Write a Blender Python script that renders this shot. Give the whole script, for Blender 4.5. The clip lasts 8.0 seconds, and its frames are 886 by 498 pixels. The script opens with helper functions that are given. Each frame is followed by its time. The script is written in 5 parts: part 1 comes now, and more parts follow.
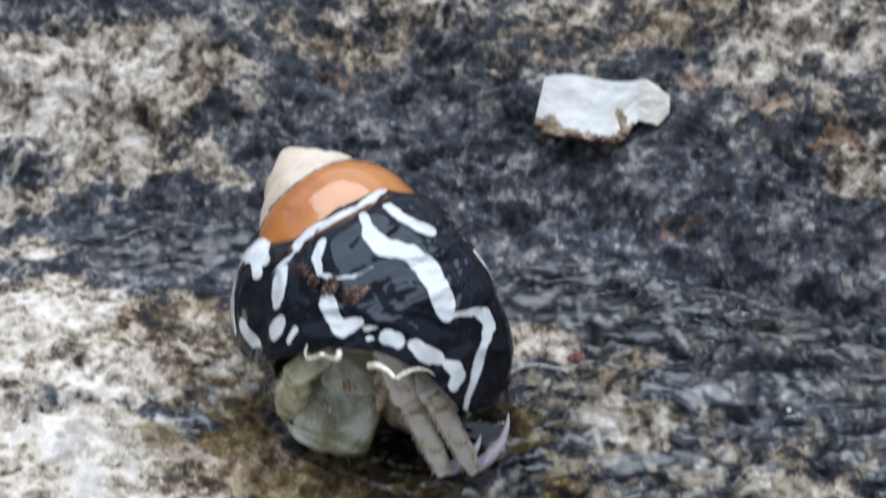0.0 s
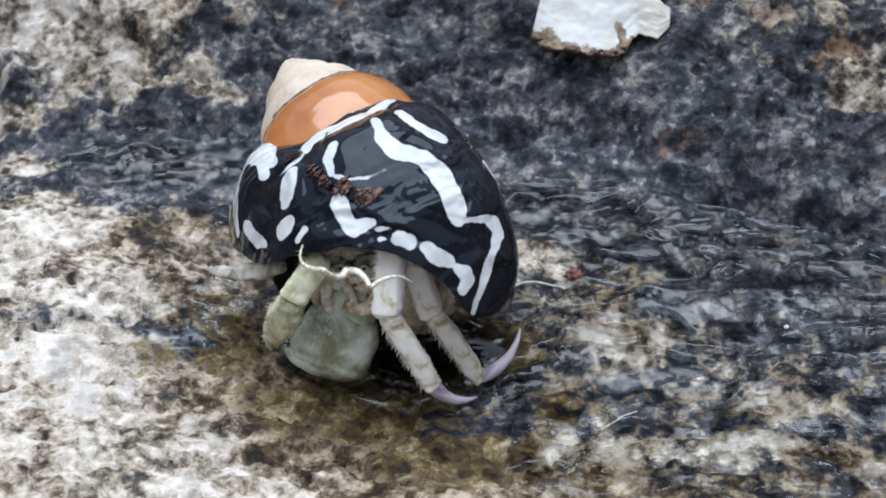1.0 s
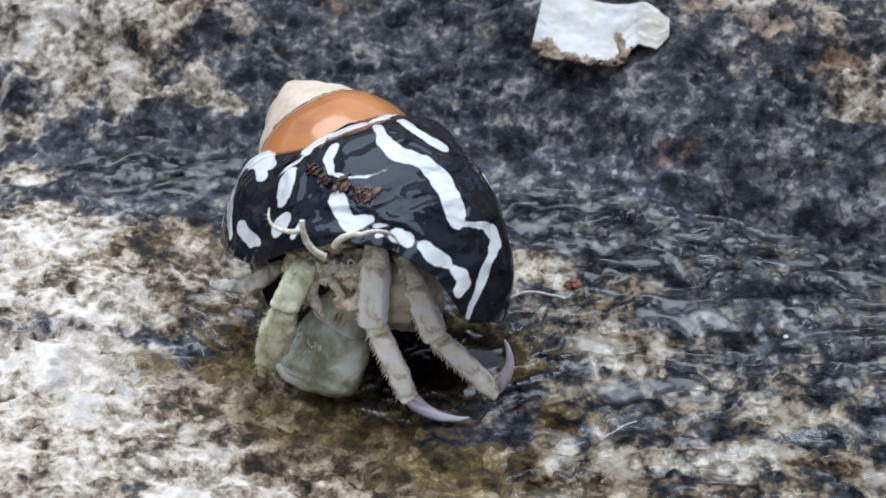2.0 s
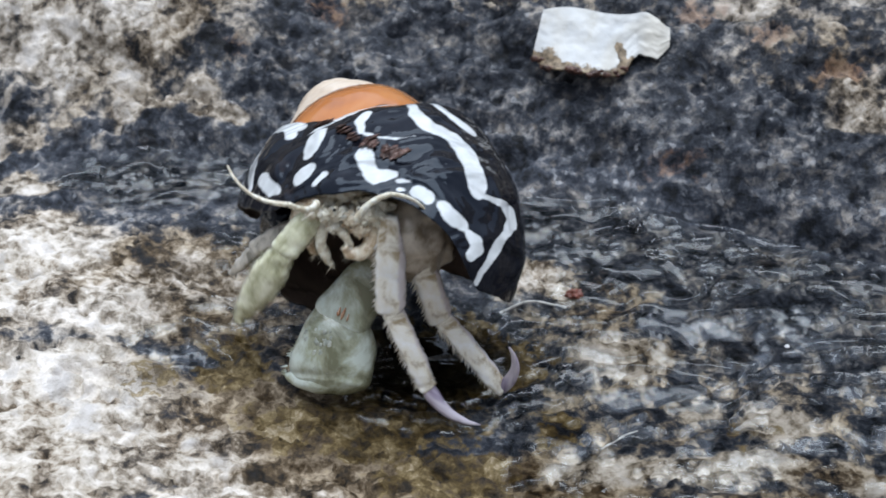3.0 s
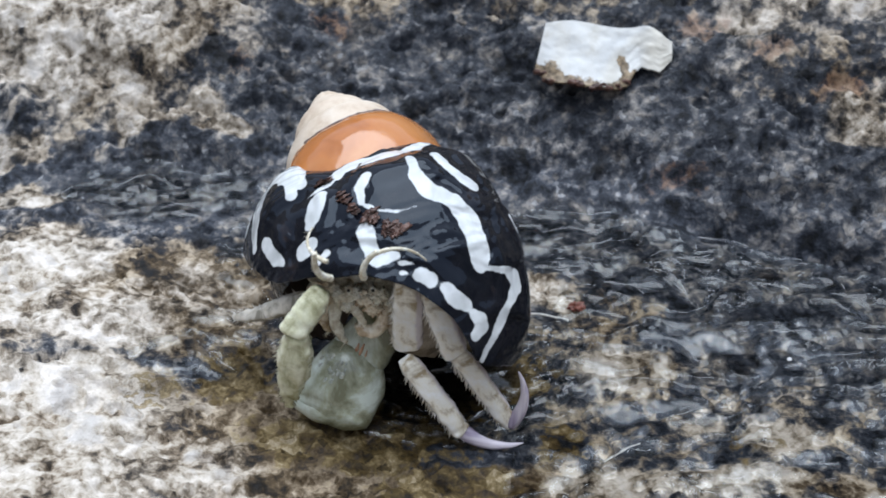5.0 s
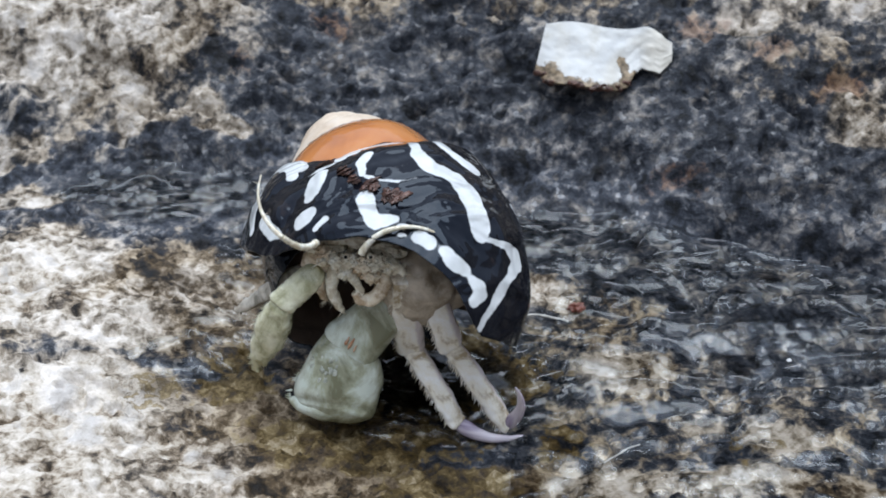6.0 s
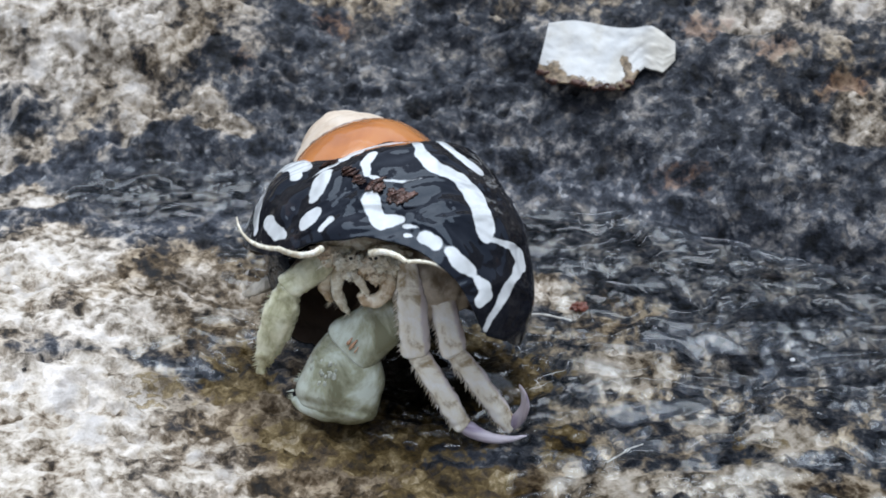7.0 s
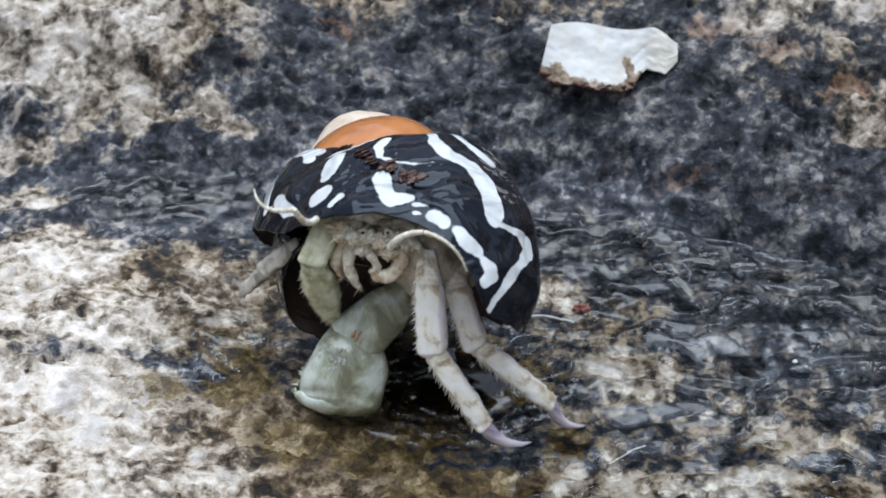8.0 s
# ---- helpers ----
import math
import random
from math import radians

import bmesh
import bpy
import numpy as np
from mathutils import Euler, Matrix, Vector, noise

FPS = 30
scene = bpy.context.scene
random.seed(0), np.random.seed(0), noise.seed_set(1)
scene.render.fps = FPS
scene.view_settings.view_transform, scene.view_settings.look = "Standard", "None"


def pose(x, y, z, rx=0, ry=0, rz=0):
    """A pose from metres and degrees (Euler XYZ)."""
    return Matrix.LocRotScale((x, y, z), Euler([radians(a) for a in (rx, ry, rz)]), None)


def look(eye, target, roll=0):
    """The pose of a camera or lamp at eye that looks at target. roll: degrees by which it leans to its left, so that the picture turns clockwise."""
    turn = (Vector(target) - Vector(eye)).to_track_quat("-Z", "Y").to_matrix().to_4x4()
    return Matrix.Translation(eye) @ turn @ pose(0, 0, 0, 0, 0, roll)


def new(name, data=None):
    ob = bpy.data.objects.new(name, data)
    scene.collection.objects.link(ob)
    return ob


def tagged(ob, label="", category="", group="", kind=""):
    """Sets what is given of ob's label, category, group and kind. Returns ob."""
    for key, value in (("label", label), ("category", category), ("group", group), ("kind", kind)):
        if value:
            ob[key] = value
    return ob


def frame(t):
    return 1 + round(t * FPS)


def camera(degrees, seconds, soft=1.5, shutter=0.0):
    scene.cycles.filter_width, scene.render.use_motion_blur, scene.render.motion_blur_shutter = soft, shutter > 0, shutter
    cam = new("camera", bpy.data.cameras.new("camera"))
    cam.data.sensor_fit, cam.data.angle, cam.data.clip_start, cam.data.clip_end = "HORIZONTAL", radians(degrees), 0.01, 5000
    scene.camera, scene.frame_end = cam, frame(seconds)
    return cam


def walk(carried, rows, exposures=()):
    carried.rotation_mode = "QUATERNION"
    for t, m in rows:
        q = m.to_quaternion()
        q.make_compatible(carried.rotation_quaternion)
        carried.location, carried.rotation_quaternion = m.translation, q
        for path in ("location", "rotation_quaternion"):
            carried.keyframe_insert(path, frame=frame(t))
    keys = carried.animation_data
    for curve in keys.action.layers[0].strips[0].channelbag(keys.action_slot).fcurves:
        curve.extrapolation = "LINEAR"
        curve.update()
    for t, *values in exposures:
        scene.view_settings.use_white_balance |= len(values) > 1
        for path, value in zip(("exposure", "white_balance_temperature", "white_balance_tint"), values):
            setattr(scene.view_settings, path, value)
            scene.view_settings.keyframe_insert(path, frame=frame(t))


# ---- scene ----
cam = camera(40.0, 8.0, soft=1.7, shutter=0.4)
cam.data.dof.use_dof, cam.data.dof.focus_distance, cam.data.dof.aperture_fstop = True, 0.102, 70
walk(cam, [
    (0, pose(0.00400, -0.07975, 0.07559, 54.583, 0.083, 0.059)),
    (0.1, pose(0.00400, -0.07947, 0.07537, 53.185, 0.040, -0.050)),
    (0.2, pose(0.00400, -0.07924, 0.07518, 52.158, 0.000, -0.140)),
    (0.3, pose(0.00400, -0.07908, 0.07506, 51.420, -0.050, -0.200)),
    (0.4, pose(0.00400, -0.07888, 0.07491, 50.950, -0.100, -0.240)),
    (0.5, pose(0.00400, -0.07874, 0.07479, 50.631, -0.136, -0.251)),
    (0.6, pose(0.00400, -0.07876, 0.07482, 50.490, -0.100, -0.220)),
    (0.7, pose(0.00400, -0.07868, 0.07475, 50.490, -0.060, -0.180)),
    (0.8, pose(0.00400, -0.07868, 0.07475, 50.540, -0.030, -0.160)),
    (1, pose(0.00400, -0.07869, 0.07475, 50.679, 0.000, -0.127)),
    (1.2, pose(0.00400, -0.07868, 0.07475, 50.800, -0.020, -0.130)),
    (1.5, pose(0.00400, -0.07874, 0.07480, 51.028, -0.057, -0.139)),
    (1.7, pose(0.00400, -0.07876, 0.07482, 51.080, -0.050, -0.130)),
    (2.8, pose(0.00400, -0.07884, 0.07488, 51.450, -0.010, -0.080)),
    (3, pose(0.00400, -0.07885, 0.07488, 51.590, -0.004, -0.069)),
    (3.2, pose(0.00400, -0.07892, 0.07494, 51.740, 0.000, -0.045)),
    (3.5, pose(0.00400, -0.07900, 0.07500, 52.000, 0.000, 0.000)),
    (3.7, pose(0.00400, -0.07900, 0.07500, 52.060, 0.010, 0.015)),
    (4, pose(0.00400, -0.07901, 0.07500, 52.113, 0.018, 0.035)),
    (4.5, pose(0.00400, -0.07901, 0.07500, 52.161, 0.041, 0.060)),
    (4.7, pose(0.00400, -0.07900, 0.07500, 52.170, 0.030, 0.065)),
    (5.8, pose(0.00400, -0.07908, 0.07506, 52.210, 0.000, 0.085)),
    (6, pose(0.00400, -0.07906, 0.07505, 52.218, -0.012, 0.093)),
    (6.5, pose(0.00400, -0.07902, 0.07501, 52.210, 0.060, 0.134)),
    (7, pose(0.00400, -0.07895, 0.07496, 52.191, 0.081, 0.187)),
    (7.5, pose(0.00400, -0.07900, 0.07500, 52.192, 0.134, 0.231)),
    (8, pose(0.00400, -0.07897, 0.07498, 52.258, 0.133, 0.285))])

# ---- light: an even, bright, cloud-veiled sky with a wide soft sun ----
SUN_UP, SUN_TURN = 77, 0
world = bpy.data.worlds.new("world")
scene.world = world
world.use_nodes = True
wn = world.node_tree.nodes
sky = wn.new("ShaderNodeTexSky")
sky.sky_type, sky.sun_disc = "NISHITA", False
sky.sun_elevation, sky.sun_rotation = radians(SUN_UP), radians(SUN_TURN)
sky.dust_density, sky.ozone_density, sky.air_density = 2.0, 1.0, 1.0
veil = wn.new("ShaderNodeMix")  # thin cloud over the clear sky
veil.data_type = "RGBA"
veil.inputs["Factor"].default_value = 0.6
world.node_tree.links.new(sky.outputs[0], veil.inputs[6])
veil.inputs[7].default_value = (5.3, 6.05, 7.3, 1)
world.node_tree.links.new(veil.outputs[2], wn["Background"].inputs[0])
wn["Background"].inputs[1].default_value = 0.082
sun = new("sun", bpy.data.lights.new("sun", "SUN"))
sun.data.energy, sun.data.angle, sun.data.color = 1.55, radians(62), (0.83, 0.915, 1.0)
su, st = radians(SUN_UP), radians(SUN_TURN)
sun.matrix_world = look((math.sin(st) * math.cos(su), math.cos(st) * math.cos(su), math.sin(su)), (0, 0, 0))
scene.view_settings.exposure = 1.1


# ---- materials ----
class Nodes:
    """A small helper to write node materials."""

    def __init__(self, name):
        self.mat = bpy.data.materials.new(name)
        self.mat.use_nodes = True
        self.tree = self.mat.node_tree
        self.bsdf = self.tree.nodes["Principled BSDF"]
        self.co = self.tree.nodes.new("ShaderNodeTexCoord").outputs["Object"]

    def put(self, socket, value):
        if isinstance(value, bpy.types.NodeSocket):
            self.tree.links.new(value, socket)
        elif isinstance(value, tuple) and len(value) == 3 and socket.type == "RGBA":
            socket.default_value = (*value, 1)
        else:
            socket.default_value = value

    def attr(self, name):
        n = self.tree.nodes.new("ShaderNodeAttribute")
        n.attribute_name = name
        return n.outputs["Fac"]

    def noise(self, scale, detail=4, rough=0.55, distort=0.0, stretch=None):
        n = self.tree.nodes.new("ShaderNodeTexNoise")
        co = self.co
        if stretch:
            m = self.tree.nodes.new("ShaderNodeMapping")
            m.inputs["Scale"].default_value = stretch
            self.put(m.inputs[0], co)
            co = m.outputs[0]
        self.put(n.inputs["Vector"], co)
        for k, v in (("Scale", scale), ("Detail", detail), ("Roughness", rough), ("Distortion", distort)):
            n.inputs[k].default_value = v
        return n.outputs["Fac"]

    def cells(self, scale, feature="F1", out="Color"):
        n = self.tree.nodes.new("ShaderNodeTexVoronoi")
        n.feature = feature
        self.put(n.inputs["Vector"], self.co)
        n.inputs["Scale"].default_value = scale
        return n.outputs[out]

    def math(self, op, a, b=0.0, c=None):
        n = self.tree.nodes.new("ShaderNodeMath")
        n.operation = op
        self.put(n.inputs[0], a)
        self.put(n.inputs[1], b)
        if c is not None:
            self.put(n.inputs[2], c)
        return n.outputs[0]

    def ramp(self, value, *stops):
        n = self.tree.nodes.new("ShaderNodeValToRGB")
        while len(n.color_ramp.elements) < len(stops):
            n.color_ramp.elements.new(0.5)
        for e, (at, col) in zip(n.color_ramp.elements, stops):
            e.position = at
            e.color = (*col, 1) if isinstance(col, tuple) else (col, col, col, 1)
        self.put(n.inputs[0], value)
        return n.outputs[0]

    def step(self, value, lo, hi):
        n = self.tree.nodes.new("ShaderNodeMapRange")
        n.interpolation_type = "SMOOTHSTEP"
        self.put(n.inputs["Value"], value)
        n.inputs["From Min"].default_value, n.inputs["From Max"].default_value = lo, hi
        return n.outputs[0]

    def mix(self, fac, a, b, blend="MIX"):
        n = self.tree.nodes.new("ShaderNodeMix")
        n.data_type, n.blend_type = "RGBA", blend
        self.put(n.inputs["Factor"], fac)
        self.put(n.inputs[6], a)
        self.put(n.inputs[7], b)
        return n.outputs[2]

    def bump(self, height, strength, distance, after=None):
        n = self.tree.nodes.new("ShaderNodeBump")
        n.inputs["Strength"].default_value, n.inputs["Distance"].default_value = strength, distance
        self.put(n.inputs["Height"], height)
        if after is not None:
            self.put(n.inputs["Normal"], after)
        return n.outputs[0]

    def done(self, **sockets):
        for k, v in sockets.items():
            self.put(self.bsdf.inputs[k.replace("_", " ")], v)
        return self.mat


def rock_material():
    n = Nodes("sea_rock")
    coarse, mid = n.noise(95, 4, 0.55, 0.5), n.noise(300, 4, 0.55, 0.5)
    fine, micro = n.noise(1050, 4, 0.6, 0.3), n.noise(3800, 3, 0.6)
    hue = n.noise(190, 3, 0.5, 0.8)
    sep = n.tree.nodes.new("ShaderNodeSeparateColor")
    n.put(sep.inputs[0], n.cells(1700))
    half = lambda v, k: n.math("MULTIPLY", n.math("SUBTRACT", v, 0.5), k)
    mixed = n.math("ADD", half(fine, 1.15), n.math("ADD", half(mid, 1.5), half(micro, 0.3)))
    grain = n.tree.nodes.new("ShaderNodeSeparateColor")
    n.put(grain.inputs[0], n.cells(820))
    tone = n.math("ADD", n.math("ADD", mixed, half(grain.outputs[0], 0.26)), 0.5)
    # dark, sea-stained stone: blue-black to grey, with ochre smudges and paler mineral grains
    dark = n.ramp(tone, (0.15, (0.005, 0.006, 0.008)), (0.36, (0.021, 0.026, 0.037)), (0.56, (0.056, 0.063, 0.080)), (0.76, (0.135, 0.135, 0.145)), (0.95, (0.26, 0.25, 0.24)))
    ochre = n.ramp(tone, (0.2, (0.018, 0.011, 0.005)), (0.55, (0.095, 0.072, 0.045)), (0.85, (0.26, 0.21, 0.155)))
    dark = n.mix(n.math("MULTIPLY", n.step(n.math("ADD", hue, half(fine, 0.7)), 0.55, 0.73), 0.35), dark, ochre)
    speck = n.math("MULTIPLY", n.step(sep.outputs[0], 0.70, 0.88), n.step(n.math("ADD", mid, half(fine, 0.6)), 0.42, 0.62))
    dark = n.mix(n.math("MULTIPLY", speck, 0.65), dark, n.ramp(sep.outputs[1], (0.0, (0.15, 0.125, 0.10)), (0.5, (0.21, 0.215, 0.225)), (1.0, (0.50, 0.51, 0.53))))
    # warm brown and tan stone
    warm = n.ramp(tone, (0.18, (0.014, 0.009, 0.004)), (0.40, (0.085, 0.056, 0.028)), (0.58, (0.225, 0.172, 0.115)), (0.80, (0.48, 0.39, 0.28)))
    col = n.mix(n.step(n.math("ADD", n.attr("warm"), n.math("ADD", half(mid, 1.6), half(fine, 1.0))), 0.3, 0.7), dark, warm)
    # bare pale stone, cream to pink-white, with brown pores and veins
    pale = n.ramp(n.math("ADD", tone, half(coarse, 0.8)), (0.06, (0.05, 0.032, 0.016)), (0.24, (0.25, 0.195, 0.14)), (0.42, (0.48, 0.42, 0.345)), (0.62, (0.635, 0.575, 0.505)), (0.88, (0.78, 0.72, 0.66)))
    pale = n.mix(n.math("MULTIPLY", n.step(n.math("ADD", hue, half(mid, 0.8)), 0.56, 0.72), 0.45), pale, (0.30, 0.29, 0.29))
    edge = n.math("ADD", n.attr("pale"), n.math("ADD", half(mid, 1.35), n.math("ADD", half(fine, 1.1), half(coarse, 0.7))))
    col = n.mix(n.step(edge, 0.08, 0.92), col, pale)
    # brown-green algae film, the crab's shade blackened into the pool bed, and rust stains
    film = n.math("ADD", n.attr("algae_shade"), n.math("ADD", half(mid, 2.2), half(fine, 2.0)))
    film = n.math("MULTIPLY", n.step(film, 0.30, 0.62), n.step(n.attr("algae_shade"), 0.02, 0.3))
    col = n.mix(n.math("MULTIPLY", film, 0.9), col, n.ramp(tone, (0.25, (0.014, 0.009, 0.002)), (0.52, (0.085, 0.054, 0.013)), (0.75, (0.22, 0.16, 0.07)), (0.92, (0.44, 0.36, 0.24))))
    col = n.mix(n.math("MULTIPLY", n.step(n.math("ADD", n.attr("algae_shade"), half(mid, 0.8)), 0.74, 1.02), 0.9), col, (0.006, 0.005, 0.003))
    stain = n.math("ADD", n.attr("rust"), n.math("ADD", half(mid, 2.2), half(fine, 2.0)))
    stain = n.math("MULTIPLY", n.step(stain, 0.3, 1.0), n.step(n.attr("rust"), 0.02, 0.2))
    col = n.mix(n.math("MULTIPLY", stain, 0.6), col, n.ramp(fine, (0.35, (0.10, 0.035, 0.012)), (0.65, (0.30, 0.15, 0.075))))
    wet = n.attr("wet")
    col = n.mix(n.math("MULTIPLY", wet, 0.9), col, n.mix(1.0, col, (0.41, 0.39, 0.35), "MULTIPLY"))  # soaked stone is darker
    rough = n.math("SUBTRACT", 0.75, n.math("MULTIPLY", wet, 0.42))
    height = n.math("ADD", n.math("MULTIPLY", fine, 0.7), n.math("MULTIPLY", micro, 0.3))
    nrm = n.bump(height, 0.8, 0.0005)
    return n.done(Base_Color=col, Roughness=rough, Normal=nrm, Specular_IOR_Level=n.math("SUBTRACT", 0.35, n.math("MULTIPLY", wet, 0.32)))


def water_material():
    n = Nodes("sea_water")
    return n.done(Base_Color=(0.93, 0.97, 1.0), Roughness=0.01, IOR=1.47, Transmission_Weight=1.0,
                  Normal=n.bump(n.noise(900, 2, 0.5, 0.3, (0.6, 1, 1)), 0.10, 0.0004))


def black_white_material():
    n = Nodes("striped_shell")
    w = n.math("ADD", n.attr("white"), n.math("ADD", n.math("MULTIPLY", n.math("SUBTRACT", n.noise(480, 4, 0.6), 0.5), 1.1), n.math("MULTIPLY", n.math("SUBTRACT", n.noise(210, 2, 0.5), 0.5), 1.3)))
    black = n.ramp(n.noise(420, 5, 0.6, 0.6), (0.35, (0.003, 0.0035, 0.006)), (0.64, (0.007, 0.007, 0.010)), (0.80, (0.03, 0.020, 0.017)))
    white = n.ramp(n.noise(600, 4), (0.3, (0.52, 0.54, 0.54)), (0.65, (0.68, 0.70, 0.71)))
    col = n.mix(n.step(w, 0.42, 0.58), black, white)
    # a film of water lies in long ripples over the worn shell
    nrm = n.bump(n.noise(130, 2, 0.5, 1.2, (1, 1, 1.3)), 0.9, 0.0017)
    nrm = n.bump(n.noise(520, 2, 0.4), 0.18, 0.0005, nrm)
    # the sky's blue is put into the tint of the shell's gloss
    return n.done(Base_Color=col, Roughness=n.math("ADD", 0.03, n.math("MULTIPLY", n.noise(500, 3), 0.08)), Normal=nrm, Specular_IOR_Level=0.29, Specular_Tint=(0.70, 0.83, 1.0))


def orange_material():
    n = Nodes("orange_shell")
    col = n.ramp(n.noise(170, 4, 0.5, 0.5), (0.3, (0.33, 0.098, 0.016)), (0.5, (0.48, 0.165, 0.034)), (0.75, (0.55, 0.23, 0.07)))
    return n.done(Base_Color=col, Roughness=0.16, Coat_Weight=0.6, Coat_Roughness=0.07, Normal=n.bump(n.noise(260, 2), 0.15, 0.0004))


def cream_material():
    n = Nodes("cream_shell")
    col = n.ramp(n.noise(330, 5, 0.6), (0.25, (0.42, 0.30, 0.20)), (0.45, (0.62, 0.51, 0.40)), (0.7, (0.72, 0.63, 0.53)))
    return n.done(Base_Color=col, Roughness=0.5, Normal=n.bump(n.noise(700, 4), 0.4, 0.0003))


def inner_material():
    n = Nodes("inner_shell")
    col = n.ramp(n.noise(200, 3), (0.3, (0.06, 0.042, 0.034)), (0.7, (0.17, 0.125, 0.10)))
    return n.done(Base_Color=col, Roughness=0.7, Specular_IOR_Level=0.2)


def skin_material(name, deep, body, light, rough=0.32, scale=700, sheer=0.25, streak=0.0, side=None):
    """Wet chitin: mottled, slightly translucent, streaked along the limb."""
    n = Nodes(name)
    tone = n.noise(scale, 5, 0.62, 0.4)
    if streak:
        run = n.noise(scale * 1.3, 4, 0.6, 0.2, (0.18, 1, 1))
        tone = n.math("ADD", n.math("MULTIPLY", tone, 1 - streak), n.math("MULTIPLY", run, streak))
    col = n.ramp(tone, (0.42, deep), (0.52, body), (0.64, light))
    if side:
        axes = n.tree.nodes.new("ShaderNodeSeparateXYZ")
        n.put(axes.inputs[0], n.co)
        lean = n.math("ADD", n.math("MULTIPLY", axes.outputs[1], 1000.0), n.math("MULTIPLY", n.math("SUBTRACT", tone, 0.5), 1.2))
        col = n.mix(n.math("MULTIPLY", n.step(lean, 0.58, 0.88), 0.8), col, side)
    spots = n.step(n.noise(scale * 3.2, 2), 0.60, 0.72)
    col = n.mix(n.math("MULTIPLY", spots, 0.35), col, light)
    return n.done(Base_Color=col, Roughness=n.math("ADD", rough - 0.12, n.math("MULTIPLY", n.noise(scale * 2, 2), 0.25)), Normal=n.bump(n.noise(scale * 1.6, 3), 0.3, 0.0003),
                  Subsurface_Weight=sheer, Subsurface_Radius=(0.0012, 0.001, 0.0008), Subsurface_Scale=1.0, Coat_Weight=0.5, Coat_Roughness=0.08)


def toe_material():
    n = Nodes("banded_toe")
    lines = n.noise(1100, 2, 0.5, 0.0, (0.12, 1, 1))
    col = n.ramp(lines, (0.36, (0.20, 0.14, 0.21)), (0.5, (0.42, 0.36, 0.46)), (0.62, (0.66, 0.60, 0.66)))
    return n.done(Base_Color=col, Roughness=0.25, Subsurface_Weight=0.2, Subsurface_Radius=(0.001, 0.001, 0.001), Subsurface_Scale=1.0)


def plain_material(name, a, b, scale=900, rough=0.6, bump=0.5):
    n = Nodes(name)
    return n.done(Base_Color=n.ramp(n.noise(scale, 4), (0.35, a), (0.65, b)), Roughness=rough, Normal=n.bump(n.noise(scale * 1.7, 4), bump, 0.0003))


def fragment_material():
    n = Nodes("chalky_shell")
    white = n.ramp(n.noise(240, 5, 0.6), (0.25, (0.46, 0.43, 0.36)), (0.42, (0.58, 0.58, 0.56)), (0.7, (0.65, 0.67, 0.68)))
    white = n.mix(n.math("MULTIPLY", n.step(n.noise(110, 2, 0.5, 0.4), 0.46, 0.68), 0.55), white, (0.58, 0.50, 0.35))
    dirt = n.math("ADD", n.attr("dirt"), n.math("MULTIPLY", n.math("SUBTRACT", n.noise(800, 5, 0.65), 0.5), 1.8))
    col = n.mix(n.step(dirt, 0.45, 0.62), white, n.ramp(n.noise(1500, 3), (0.35, (0.07, 0.048, 0.026)), (0.65, (0.36, 0.27, 0.17))))
    return n.done(Base_Color=col, Roughness=0.4, Normal=n.bump(n.noise(900, 4), 0.3, 0.0003))


ROCK, WATER, STRIPED, ORANGE = rock_material(), water_material(), black_white_material(), orange_material()
CREAM, INNER, CHALK = cream_material(), inner_material(), fragment_material()
GREEN = skin_material("green_claw", (0.19, 0.19, 0.115), (0.38, 0.395, 0.285), (0.64, 0.70, 0.62), 0.16, 260, 0.1)
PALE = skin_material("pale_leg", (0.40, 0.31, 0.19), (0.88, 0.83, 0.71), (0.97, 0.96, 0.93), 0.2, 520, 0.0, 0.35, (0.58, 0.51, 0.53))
YELLOW = skin_material("yellow_leg", (0.30, 0.29, 0.16), (0.57, 0.56, 0.37), (0.82, 0.81, 0.63), 0.28, 600, 0.15, 0.4)
GREY = skin_material("grey_leg", (0.26, 0.24, 0.20), (0.46, 0.43, 0.37), (0.66, 0.62, 0.55), 0.36, 700)
IVORY = skin_material("ivory_feeler", (0.60, 0.52, 0.38), (0.80, 0.75, 0.60), (0.92, 0.89, 0.78), 0.24, 1500, 0.12)
MOUTH = skin_material("tan_mouth", (0.52, 0.38, 0.24), (0.78, 0.66, 0.48), (0.90, 0.82, 0.67), 0.26, 900, 0.1)
PEARL = skin_material("pearl_grains", (0.34, 0.36, 0.30), (0.48, 0.50, 0.43), (0.66, 0.68, 0.60), 0.2, 900, 0.1)
FLESH = skin_material("grey_flesh", (0.30, 0.24, 0.17), (0.48, 0.41, 0.32), (0.64, 0.56, 0.45), 0.34, 500, 0.1)
TOE = toe_material()
EYE = plain_material("dark_eye", (0.01, 0.01, 0.012), (0.05, 0.045, 0.04), 1500, 0.12, 0.1)
ORANGE_JOINT = skin_material("orange_joint", (0.30, 0.13, 0.06), (0.46, 0.22, 0.11), (0.52, 0.32, 0.2), 0.35)
SUTURE = plain_material("seam_line", (0.10, 0.07, 0.06), (0.30, 0.24, 0.22), 900, 0.5, 0.4)
CRUST = plain_material("brown_crust", (0.035, 0.014, 0.010), (0.15, 0.075, 0.055), 1000, 0.3, 1.0)
STRAW = plain_material("pale_fibre", (0.30, 0.29, 0.27), (0.52, 0.50, 0.46), 2000, 0.4, 0.3)
RED_GRIT = plain_material("red_grit", (0.10, 0.025, 0.015), (0.20, 0.06, 0.035), 1500, 0.35, 0.6)
SPARKLE = plain_material("sparkle_grain", (0.6, 0.6, 0.6), (0.8, 0.8, 0.8), 1500, 0.1, 0.3)


